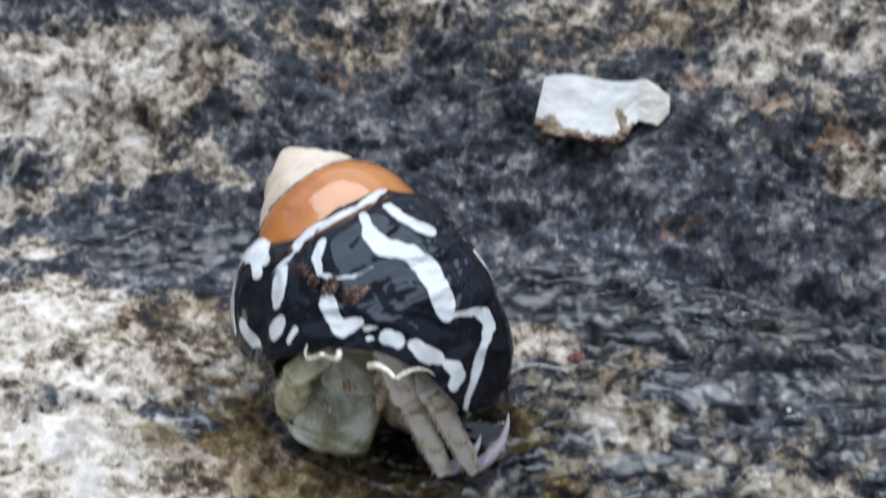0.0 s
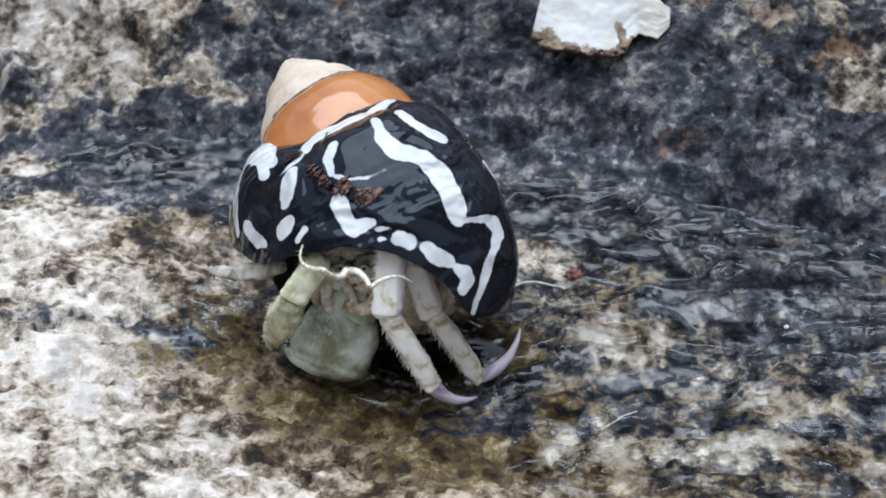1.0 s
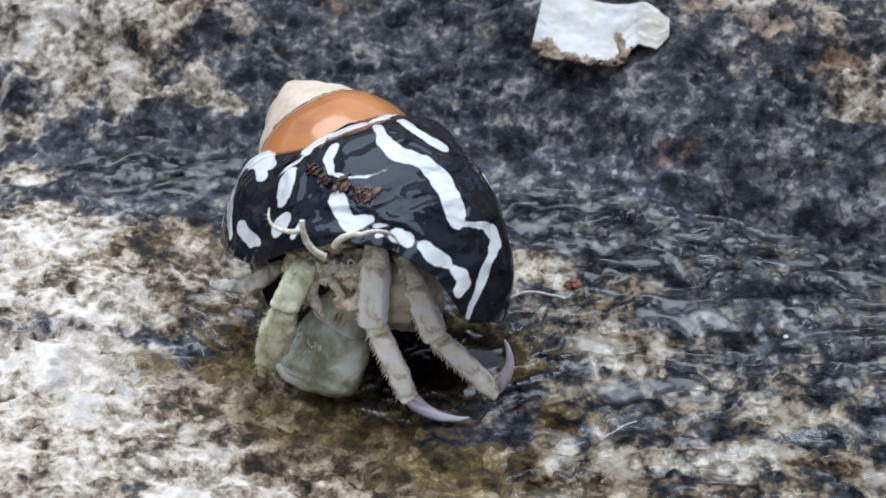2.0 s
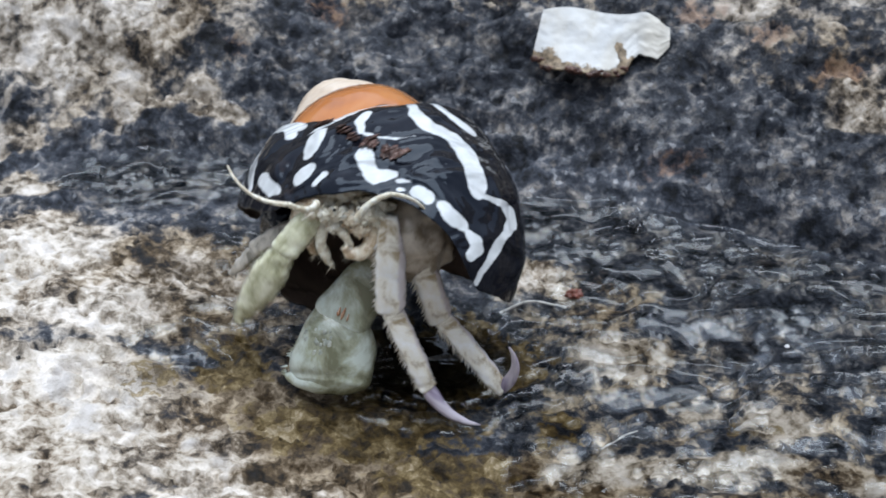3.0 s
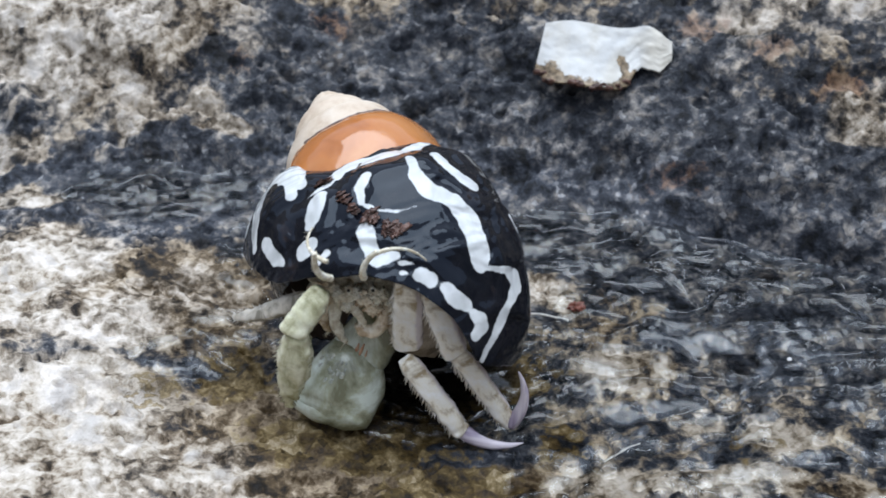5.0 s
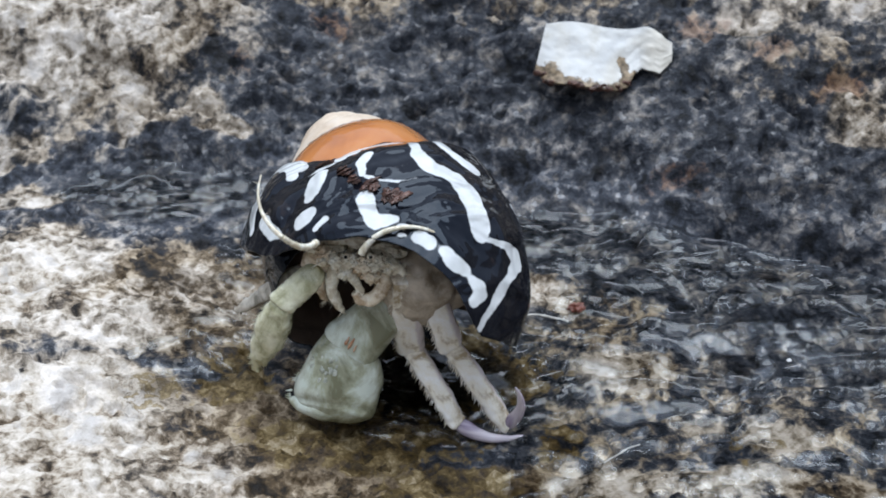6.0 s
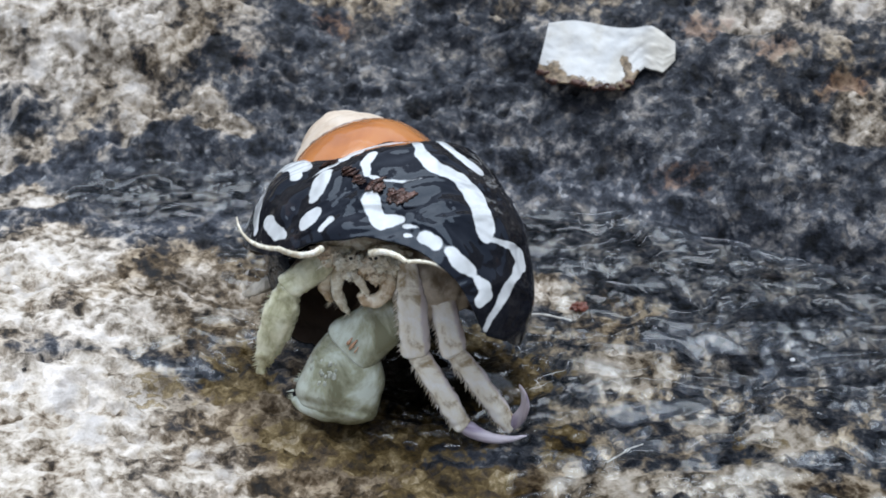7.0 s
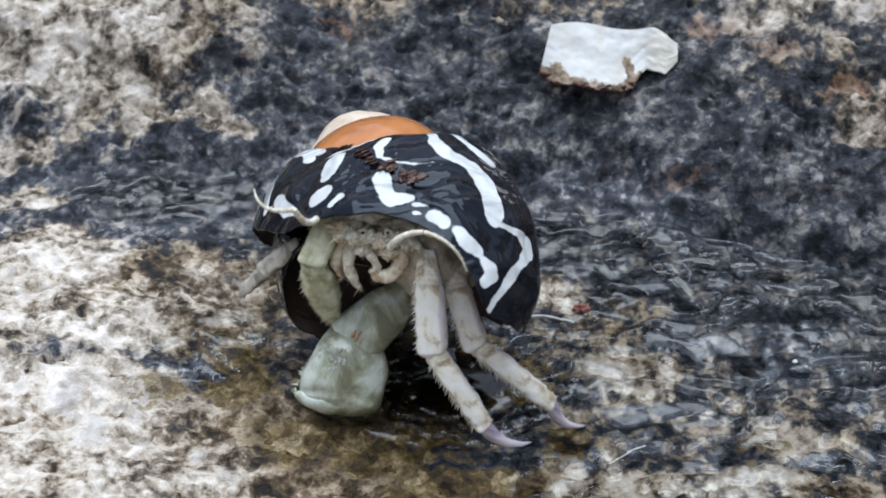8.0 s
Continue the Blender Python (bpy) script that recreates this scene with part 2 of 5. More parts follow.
# ---- mesh helpers ----
def part(name, bm, material, parent, label=""):
    me = bpy.data.meshes.new(name)
    bm.normal_update()
    bm.to_mesh(me)
    bm.free()
    for p in me.polygons:
        p.use_smooth = True
    for m in material if isinstance(material, tuple) else (material,):
        me.materials.append(m)
    ob = new(name, me)
    ob.parent = parent
    if label:
        ob["label"] = label
    return ob


def loft(bm, rings, close=True, cap=True):
    """Skins a row of rings of equal length."""
    rows = [[bm.verts.new(p) for p in ring] for ring in rings]
    for a, b in zip(rows, rows[1:]):
        count = len(a)
        for i in range(count if close else count - 1):
            j = (i + 1) % count
            bm.faces.new((a[i], a[j], b[j], b[i]))
    if cap:
        bm.faces.new(rows[0][::-1])
        bm.faces.new(rows[-1])
    return rows


def tube(bm, stations, around=14, rough=0.0, seed=0, square=1.0):
    """A tube along stations of (x, y, z, half width, half height), millimetres; square below 1 makes it boxy."""
    boxy = lambda c: math.copysign(abs(c) ** square, c)
    rings, pts = [], [Vector(s[:3]) for s in stations]
    for i, s in enumerate(stations):
        along = (pts[min(i + 1, len(pts) - 1)] - pts[max(i - 1, 0)]).normalized()
        side = along.cross(Vector((0, 0, 1)))
        side = side.normalized() if side.length > 0.05 else Vector((0, -1, 0))
        top = side.cross(along).normalized()
        ring = []
        for k in range(around):
            a = 2 * math.pi * k / around
            off = side * (boxy(math.cos(a)) * s[3]) + top * (boxy(math.sin(a)) * s[4])
            p = pts[i] + off
            if rough:
                p = p + off.normalized() * rough * noise.noise(p * 1.7 + Vector((seed, 0, 0)))
            ring.append(p * 0.001)
        rings.append(ring)
    loft(bm, rings)


def along(stations, steps):
    """Resamples stations smoothly."""
    s, out = np.array(stations, float), []
    u = np.linspace(0, len(s) - 1, steps)
    for v in u:
        i = min(int(v), len(s) - 2)
        f = v - i
        p0, p1, p2, p3 = s[max(i - 1, 0)], s[i], s[i + 1], s[min(i + 2, len(s) - 1)]
        q = 0.5 * (2 * p1 + (p2 - p0) * f + (2 * p0 - 5 * p1 + 4 * p2 - p3) * f * f + (3 * p1 - p0 - 3 * p2 + p3) * f ** 3)
        q[3:] = np.maximum(q[3:], 0.01)
        out.append(tuple(q))
    return out


def spine(bm, base, tip, width):
    """A bristle from base to tip, millimetres."""
    b, t = Vector(base), Vector(tip)
    d = (t - b).normalized()
    s = d.orthogonal().normalized() * width
    q = d.cross(s)
    ring = [bm.verts.new((b + v) * 0.001) for v in (s, q, -s, -q)]
    top = bm.verts.new(t * 0.001)
    for i in range(4):
        bm.faces.new((ring[i], ring[(i + 1) % 4], top))


def lump(bm, centre, radii, rough, seed, div=3):
    """An uneven rounded body, millimetres."""
    made = bmesh.ops.create_icosphere(bm, subdivisions=div, radius=1.0)["verts"]
    for v in made:
        d = v.co.copy()
        k = 1 + rough * noise.fractal(d * 2.3 + Vector((seed, seed * 0.7, 0)), 0.6, 2.0, 3)
        v.co = Vector((centre[0] + d.x * radii[0] * k, centre[1] + d.y * radii[1] * k, centre[2] + d.z * radii[2] * k)) * 0.001
    return made


def limb(ax, ay, az, bx, by, bz):
    """The pose that lays a part's x axis from a towards b, millimetres."""
    a, x = Vector((ax, ay, az)) * 0.001, Vector((bx - ax, by - ay, bz - az)).normalized()
    z = Vector((0, -0.75, 0.66))
    y = z.cross(x).normalized()
    z = x.cross(y)
    m = Matrix((x, y, z)).transposed().to_4x4()
    m.translation = a
    return m


def placed(x, y, z, qw, qx, qy, qz):
    m = Matrix.LocRotScale((x * 0.001, y * 0.001, z * 0.001), None, None)
    return m @ Euler((0, 0, 0)).to_matrix().to_4x4() @ quaternion_matrix(qw, qx, qy, qz)


def quaternion_matrix(w, x, y, z):
    return Matrix(((1 - 2 * (y * y + z * z), 2 * (x * y - w * z), 2 * (x * z + w * y), 0),
                   (2 * (x * y + w * z), 1 - 2 * (x * x + z * z), 2 * (y * z - w * x), 0),
                   (2 * (x * z - w * y), 2 * (y * z + w * x), 1 - 2 * (x * x + y * y), 0), (0, 0, 0, 1)))


def grid_mesh(name, points, keep=None, flip=False, layers=(), close=False):
    """A mesh from an array of rows x columns x 3 in metres, with point attributes."""
    rows, cols = points.shape[:2]
    idx = np.arange(rows * cols).reshape(rows, cols)
    quads = np.stack([idx[:-1, :-1], idx[:-1, 1:], idx[1:, 1:], idx[1:, :-1]], -1).reshape(-1, 4)
    if keep is not None:
        quads = quads[(keep[:-1, :-1] & keep[:-1, 1:] & keep[1:, 1:] & keep[1:, :-1]).ravel()]
    if flip:
        quads = quads[:, ::-1]
    used = np.unique(quads)
    back = np.zeros(rows * cols, np.int64)
    back[used] = np.arange(len(used))
    me = bpy.data.meshes.new(name)
    me.vertices.add(len(used))
    me.vertices.foreach_set("co", points.reshape(-1, 3)[used].astype(np.float32).ravel())
    me.loops.add(quads.size)
    me.loops.foreach_set("vertex_index", back[quads].astype(np.int32).ravel())
    me.polygons.add(len(quads))
    me.polygons.foreach_set("loop_start", np.arange(0, quads.size, 4, dtype=np.int32))
    me.polygons.foreach_set("loop_total", np.full(len(quads), 4, np.int32))
    me.polygons.foreach_set("use_smooth", np.ones(len(quads), bool))
    for key, values in layers:
        me.attributes.new(key, "FLOAT", "POINT").data.foreach_set("value", values.reshape(-1)[used].astype(np.float32))
    me.update()
    me.validate()
    return me


# ---- the rock ----
# Large shape of the rock: a wet trough, a bank behind it, a pale hump in front, and an added unseen rim that blocks low
# sky.
def hash2(ix, iy, seed):
    n = (ix.astype(np.int64) * 374761393 + iy.astype(np.int64) * 668265263 + seed * 974634777) & 0xFFFFFFFF
    n = ((n ^ (n >> 13)) * 1274126177) & 0xFFFFFFFF
    return ((n ^ (n >> 16)) & 0xFFFF) / 65535.0


def vnoise(x, y, seed=0):
    """Smooth value noise in -1 .. 1, one cell a unit."""
    ix, iy = np.floor(x), np.floor(y)
    fx, fy = x - ix, y - iy
    ux, uy = fx * fx * fx * (fx * (fx * 6 - 15) + 10), fy * fy * fy * (fy * (fy * 6 - 15) + 10)
    a, b = hash2(ix, iy, seed), hash2(ix + 1, iy, seed)
    c, d = hash2(ix, iy + 1, seed), hash2(ix + 1, iy + 1, seed)
    return 2 * (a + (b - a) * ux + (c - a) * uy + (a - b - c + d) * ux * uy) - 1


def fbm(x, y, octaves=4, seed=0, gain=0.5):
    total, amp, norm = 0 * x, 1.0, 0.0
    for o in range(octaves):
        ca, sa = math.cos(0.6 + o), math.sin(0.6 + o)
        total = total + amp * vnoise((x * ca - y * sa) * 2.03 ** o + 17.3 * o, (x * sa + y * ca) * 2.03 ** o - 9.1 * o, seed + o)
        norm, amp = norm + amp, amp * gain
    return total / norm


def soft(v, width):
    """Smooth ramp: 0 below, v above."""
    return width * np.logaddexp(0, v / width)


def smooth(e0, e1, v):
    u = np.clip((v - e0) / (e1 - e0), 0, 1)
    return u * u * (3 - 2 * u)


def foot(x):
    """Where the bank at the back begins, in millimetres."""
    return 26 - 0.20 * x + 3.0 * np.sin(x / 17.0 + 0.8)


def broad(x, y):
    """Height of the rock without its fine relief; millimetres in and out."""
    up = y - foot(x)
    bank = soft(up, 2.0) * 0.62 - soft(up - 26, 5.0) * 0.30 - soft(up - 60, 12.0) * 0.32
    # unseen rim, added to cut off low sky and darken reflections
    r = np.hypot(x - 4, y - 10) + 30 * fbm(x / 120, y / 120, 3, 44)
    steep = 1.35 - 0.85 * smooth(-0.5, 0.6, (y - 10) / (r + 40))
    sky_block = steep * (soft(r - 175, 18.0) - 0.9 * soft(r - 620, 60.0)) + smooth(150, 320, r) * 45 * fbm(x / 90, y / 90, 4, 45)
    hump = 4.5 * smooth(-8, -42, x + 0.25 * y) * smooth(34, 4, y)
    front = 0.16 * soft(-(y + 10), 2.0) - 0.15 * soft(-(y + 60), 10.0)
    cleft = -4.2 * np.exp(-(((y - foot(x)) - 0.5) / 1.5) ** 2) * smooth(22, 36, x)
    pool = -1.3 * np.exp(-((x - 4) / 9.5) ** 2 - ((y + 1.5) / 6.0) ** 2)
    return sky_block + bank + hump + front + pool + cleft + 0.9 * fbm(x / 26, y / 26, 3, 40)


def blobs(x, y, spots):
    """Soft patches (centre x, centre y, half width, half depth, strength), with ragged outlines."""
    wx, wy = x + 2.2 * fbm(x / 5, y / 5, 3, 71), y + 1.6 * fbm(x / 5, y / 5, 3, 83)
    best = 0 * x
    for cx, cy, rx, ry, much in spots:
        d = np.sqrt(((wx - cx) / rx) ** 2 + ((wy - cy) / ry) ** 2)
        best = np.maximum(best, much * (1 - smooth(0.4, 1.6, d)))
    return best


PALE_HUMP = [(-29, -7, 9.4, 5.6, 1.0), (-35, 10, 6.2, 9.8, 0.9), (-17, -12, 6.1, 3.8, 0.85), (-26, 4, 5.0, 4.0, 0.6), (-27, -16, 6.9, 4.1, 0.9), (-17, 7, 2.6, 1.4, 0.6),
             (-12, -20, 8.0, 4.0, 0.75), (-28, -23, 9.0, 5.0, 0.9), (-21, 10, 6.0, 4.0, 0.28)]
PALE_RUN = [(28, -13, 7.2, 2.1, 0.52), (20, 1, 4.8, 3.4, 0.52), (33, -8, 3.2, 2.6, 0.55), (13, 11.5, 4.2, 3.4, 0.9), (26, -6, 3.0, 1.6, 0.4), (18, -13, 5.0, 1.6, 0.55),
            (38, -14, 5.0, 1.8, 0.5)]
PALE_BANK = [(-36, 46, 17, 8.0, 0.52), (-43, 49, 8.5, 3.2, 0.7), (-30, 45, 8.0, 2.6, 0.42), (-38, 39, 2.6, 2.0, 0.5), (-27, 36, 7.1, 1.8, 0.48), (-20, 34, 4.0, 1.5, 0.5),
             (-43, 33, 3.2, 2.0, 0.5), (-41, 25, 5.0, 2.2, 0.6), (-22, 46, 4.5, 2.5, 0.4), (48, 29, 3.4, 3.3, 0.5), (44, 46, 8.0, 4.0, 0.45), (22, 54, 12, 3.5, 0.28), (40, 41, 8.0, 5.0, 0.34), (54, 46, 9.0, 9.0, 0.42),
             (0, 54, 9.0, 3.0, 0.35)]
PALE_SPOTS = PALE_HUMP + PALE_RUN + PALE_BANK
RUST_SPOTS = [(46, 32, 2.8, 1.4, 0.8), (40, 37, 2.5, 1.3, 0.7), (28, 26, 3.3, 1.4, 0.55), (-20, 41, 3.2, 1.5, 0.55), (-9, 46, 2.6, 1.6, 0.6), (32, 41, 2.6, 1.9, 0.6)]
# the last and strongest spot is the crab's shade, the others are algae
ALGAE_SHADE_SPOTS = [(-3, -9, 9.5, 3.6, 0.72), (14, -8, 2.9, 2.4, 0.7), (-14, -1, 4.1, 3.8, 0.7), (5, -14, 6.5, 3.5, 0.65), (30, -9, 3.0, 2.1, 0.5), (-22, -5, 3.0, 2.7, 0.45), (3, 0, 9.0, 5.5, 1.1)]
WARM_SPOTS = [(26, -8, 20, 9.0, 0.40), (20, -20, 28, 6.0, 0.65), (0, -22, 22, 6.0, 1.0), (-22, 9, 13, 9.0, 0.85), (2, -16, 20, 5.0, 1.0), (-9, -8, 13, 7.0, 0.85), (-13, 1, 8, 5.0, 0.55), (-34, 44, 17, 9.0, 0.62), (44, 36, 9.0, 7.0, 0.45), (18, 8, 6.0, 6.0, 0.5), (-18, -8, 10, 6.0, 0.6), (30, 50, 26, 7.0, 0.55), (52, 46, 10, 8.0, 0.6), (-4, 52, 16, 6.0, 0.5)]


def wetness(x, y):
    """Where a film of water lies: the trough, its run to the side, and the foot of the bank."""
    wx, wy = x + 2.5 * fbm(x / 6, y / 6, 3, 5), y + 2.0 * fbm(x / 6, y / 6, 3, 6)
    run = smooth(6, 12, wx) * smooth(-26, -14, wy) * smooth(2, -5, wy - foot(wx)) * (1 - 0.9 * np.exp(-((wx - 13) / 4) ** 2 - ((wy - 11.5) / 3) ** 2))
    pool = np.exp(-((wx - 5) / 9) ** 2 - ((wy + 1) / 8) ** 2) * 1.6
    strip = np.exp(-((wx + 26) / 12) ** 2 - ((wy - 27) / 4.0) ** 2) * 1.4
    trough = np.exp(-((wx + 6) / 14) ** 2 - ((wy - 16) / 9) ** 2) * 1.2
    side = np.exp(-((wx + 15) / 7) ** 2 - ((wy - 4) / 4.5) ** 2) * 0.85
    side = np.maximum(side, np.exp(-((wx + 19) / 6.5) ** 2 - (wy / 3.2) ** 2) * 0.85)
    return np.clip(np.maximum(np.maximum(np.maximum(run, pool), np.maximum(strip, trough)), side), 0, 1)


def sheets(x, y):
    """How far inside the nearest sheet of standing water a place lies, in millimetres (below 0: bare stone between)."""
    wx, wy = x + 1.6 * fbm(x / 4, y / 3, 2, 21), y + 1.1 * fbm(x / 3.4, y / 2.2, 3, 22)
    f = wy / 3.1 - 0.055 * wx + 1.35 * fbm(wx / 8, wy / 7, 2, 23) + 0.30 * np.abs(np.sin(wx / 1.9 + 2.0 * fbm(wx / 9, wy / 4, 2, 27)))
    p = f - np.floor(f)
    lane = np.floor(f)
    front = p * 2.3
    gap = 0.45 + 0.4 * hash2(lane, lane * 0 + 5, 3) + 1.2 * fbm(x / 3.0, y / 1.6, 3, 24)
    back = (1 - p) * 2.3 - np.clip(gap, 0.2, 1.6)
    holes = 1.5 * (0.56 - fbm(x / 1.3, y / 0.85, 2, 25))
    reach = 3.6 * (0.36 + 0.15 * smooth(-2, 6, y) - fbm(x / 6.5 + lane * 3.1, y / 3.0, 3, 26))
    return np.minimum(np.minimum(front, back), np.minimum(holes, reach))


def relief(x, y):
    """Fine relief of the stone, millimetres."""
    wet = wetness(x, y)
    dry = 0.75 * fbm(x / 6.5, y / 5.5, 4, 11) + 0.85 * fbm(x / 2.6, y / 2.2, 4, 12, 0.6)
    pits = -0.9 * smooth(0.22, 0.55, fbm(x / 2.4, y / 1.7, 3, 13))
    worn = 0.34 * fbm(x / 1.7, y / 1.0, 4, 14, 0.6) + 0.15 * fbm(x / 9, y / 5, 2, 16) - 0.4 * smooth(-0.1, 0.5, sheets(x, y)) - 0.05
    ledge = 1.5 * smooth(-0.1, 0.3, fbm(x / 12, y / 5 + 0.03 * x, 4, 15)) * smooth(-2, 6, y - foot(x))
    return (dry + pits) * (1 - 0.8 * wet) + worn * wet + ledge


def rock_ground():
    step = 0.22
    far = (step * 1.075 ** np.arange(1, 96)).cumsum()
    xs = np.concatenate([-60 - far[::-1], np.arange(-60, 64, step), 64 + far])
    ys = np.concatenate([-34 - far[::-1], np.arange(-34, 74, step), 74 + far])
    x, y = np.meshgrid(xs, ys)
    near = smooth(260, 70, np.hypot(x, y - 15))
    z = broad(x, y) + relief(x, y) * (0.25 + 0.75 * near)
    pts = np.stack([x, y, z], -1) * 0.001
    patch = fbm(x / 30, y / 30, 4, 91)
    out = smooth(50, 75, np.hypot(x, y - 15))
    pale = blobs(x, y, PALE_SPOTS) * (1 - out) + out * (0.25 + 0.3 * patch)
    rust = blobs(x, y, RUST_SPOTS)
    algae_shade = blobs(x, y, ALGAE_SHADE_SPOTS)
    warm = np.maximum(blobs(x, y, WARM_SPOTS), smooth(0.0, 0.5, pale) * 0.75)
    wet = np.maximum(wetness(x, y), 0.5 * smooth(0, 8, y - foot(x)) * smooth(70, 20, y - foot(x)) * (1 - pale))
    wet = wet * (1 - 0.56 * smooth(0.0, 0.35, sheets(x, y)) * smooth(50, 34, x) * smooth(12, 2, y) * smooth(10, 16, np.hypot(x - 4, y)))  # paler bed under the sheets stands in for their sky sheen
    me = grid_mesh("ground", pts, layers=(("pale", pale), ("rust", rust), ("algae_shade", algae_shade), ("warm", warm), ("wet", wet)))
    me.materials.append(ROCK)
    return tagged(new("ground", me), "weathered sea rock, dark and wet with pale bare patches", "rock", kind="structure")


def water_film():
    xs, ys = np.arange(-44, 62, 0.13), np.arange(-27, 36, 0.13)
    x, y = np.meshgrid(xs, ys)
    wet = wetness(x, y)
    bed = broad(x, y) + relief(x, y)
    pool = np.exp(-((x - 5) / 8.5) ** 2 - ((y + 2) / 5.5) ** 2)
    inside = np.minimum(sheets(x, y), 3.0 * (wet - 0.45))
    inside = np.maximum(inside, 3.0 * (pool - 0.68))
    # a sheet of water stands up at its edge in a round lip
    lip = np.sqrt(np.clip(1 - (1 - np.clip(inside / 0.95, 0, 1)) ** 2, 0, 1))
    tilt = 0.035 * fbm(x / 3.2, y / 2.0, 2, 64)
    level = broad(x, y) - 0.28 + 0.15 * fbm(x / 9, y / 5, 2, 16) + 0.72 * lip + tilt + 0.75 * pool + 0.10 * pool * fbm(x / 2.4, y / 1.5, 3, 63) + 0.012 * fbm(x / 1.0, y / 0.6, 2, 62)
    z = np.where(inside > 0, np.maximum(level, bed - 0.3), bed - 0.3)
    me = grid_mesh("water", np.stack([x, y, z], -1) * 0.001, keep=(inside > -0.15) & (z - bed > -0.28))
    me.materials.append(WATER)
    ob = tagged(new("water", me), "thin clear film of seawater lying in the rock's hollows", "water", kind="structure")
    ob.visible_shadow = False
    return ob


rock_ground()
water_film()


# ---- the hermit crab ----
# The borrowed shell: a right-handed spiral, one profile that grows turn by turn.
GROWTH, CORE, DROP, TALL, SIZE, SEAM = 1.4998, 0.4604, 1.8192, 0.9348, 13.843, -1.2336


def whorl(turn, around):
    """Places on the shell, millimetres: turn runs along the spiral, around across the whorl."""
    g = SIZE * GROWTH ** (turn / (2 * math.pi))
    r, z = CORE + (1 - CORE) * np.cos(around), DROP + TALL * np.sin(around)
    return np.stack([g * r * np.cos(turn), g * r * np.sin(turn), g * z], -1)


MOUTH_EDGE = [(-6.5, 0.3), (-5.8, 0.25), (-5.4, 0.42), (-5.0, 0.5), (-4.6, 0.1), (-4.3, -0.25), (-3.7, 0.05), (-3.4, 0.47), (-3.0, 1.05), (-2.2, 1.35), (-1.7, 1.32), (-1.41, 1.22), (-1.22, 1.1), (-1.15, 0.95),
              (-1.1, 0.68), (-1.07, 0.58), (-1.0, 0.44), (-0.92, 0.3), (-0.8, 0.18), (-0.66, 0.05), (-0.44, -0.12), (-0.29, -0.2), (-0.1, -0.32), (0.06, -0.5), (0.3, -0.75), (0.6, -0.95), (0.9, -1.1)]
# white strokes on the black: (turn, around, half width in millimetres)
BROAD_STREAKS = [[(-1.29, -0.7, 0.46), (-1.243, -0.475, 0.54), (-1.261, -0.281, 0.72), (-1.385, -0.146, 0.8), (-1.43, 0.006, 1.1), (-1.421, 0.166, 1.03), (-1.403, 0.276, 0.9), (-1.376, 0.343, 0.68)],
                 [(-1.4, 0.37, 0.3), (-1.59, 0.436, 0.34), (-1.661, 0.504, 0.58), (-1.67, 0.596, 0.58), (-1.537, 0.715, 0.44), (-1.421, 0.816, 0.33), (-1.287, 0.934, 0.2), (-1.21, 1.03, 0.14)],
                 [(-1.474, -0.6, 0.42), (-1.492, -0.432, 0.5), (-1.545, -0.314, 0.33), (-1.608, -0.23, 0.24)], [(-1.87, 0.05, 0.2), (-1.9, 0.209, 0.3), (-1.92, 0.335, 0.3), (-1.93, 0.47, 0.24)],
                 [(-0.931, -0.66, 0.43), (-0.851, -0.55, 0.46), (-0.825, -0.432, 0.28)], [(-0.842, -0.39, 0.1), (-0.914, -0.297, 0.05), (-1.012, -0.23, 0.03), (-1.136, -0.205, 0.02)]]
SHORT_STREAKS = [[(-0.78, -0.213, 0.75), (-0.78, -0.112, 0.7), (-0.771, -0.011, 0.73), (-0.834, 0.015, 0.65), (-0.887, 0.04, 0.38)], [(-0.896, 0.099, 0.18), (-0.967, 0.149, 0.13)], [(-0.887, 0.166, 0.2), (-0.914, 0.183, 0.16)],
                 [(-0.985, 0.234, 0.66), (-1.02, 0.284, 0.66)], [(-1.101, 0.394, 0.49), (-1.127, 0.47, 0.65), (-1.19, 0.554, 0.46)],
                 [(-1.225, 0.639, 0.24), (-1.279, 0.715, 0.42), (-1.279, 0.757, 0.4), (-1.198, 0.807, 0.29)],
                 [(-0.478, -0.761, 0.18), (-0.629, -0.82, 0.34), (-0.754, -1.056, 0.75), (-0.878, -1.048, 0.85), (-1.038, -0.95, 0.75), (-1.252, -0.93, 0.75), (-1.45, -0.98, 0.7), (-1.65, -1.05, 0.6)]]
SEAM_STREAKS = [[(-0.57, -0.72, 0.6), (-0.54, -0.66, 0.86), (-0.495, -0.567, 0.82), (-0.451, -0.508, 0.42)], [(-0.424, -0.357, 0.62), (-0.353, -0.365, 0.68)], [(-0.442, -0.205, 0.32), (-0.513, -0.23, 0.27)],
                [(-0.085, -0.6, 0.5), (-0.139, -0.458, 0.66), (-0.19, -0.40, 0.4)], [(-0.43, -0.93, 0.6), (-0.38, -1.0, 0.9), (-0.317, -1.158, 1.3), (-0.184, -1.22, 0.9), (-0.09, -1.2, 0.7)], [(-0.3, -1.06, 0.7), (-0.12, -1.1, 0.8)], [(-0.33, -1.02, 0.75), (-0.36, -0.84, 0.5)],
                [(-0.06, -1.13, 0.6), (0.05, -0.99, 0.75), (0.03, -0.778, 0.62), (0.05, -0.652, 0.42)], [(-6.2, -0.8, 0.5), (-6.3, -0.5, 0.6)], [(-5.3, -0.9, 0.5), (-5.25, -0.3, 0.6)], [(-4.6, -0.9, 0.5), (-4.6, -0.3, 0.6)]]
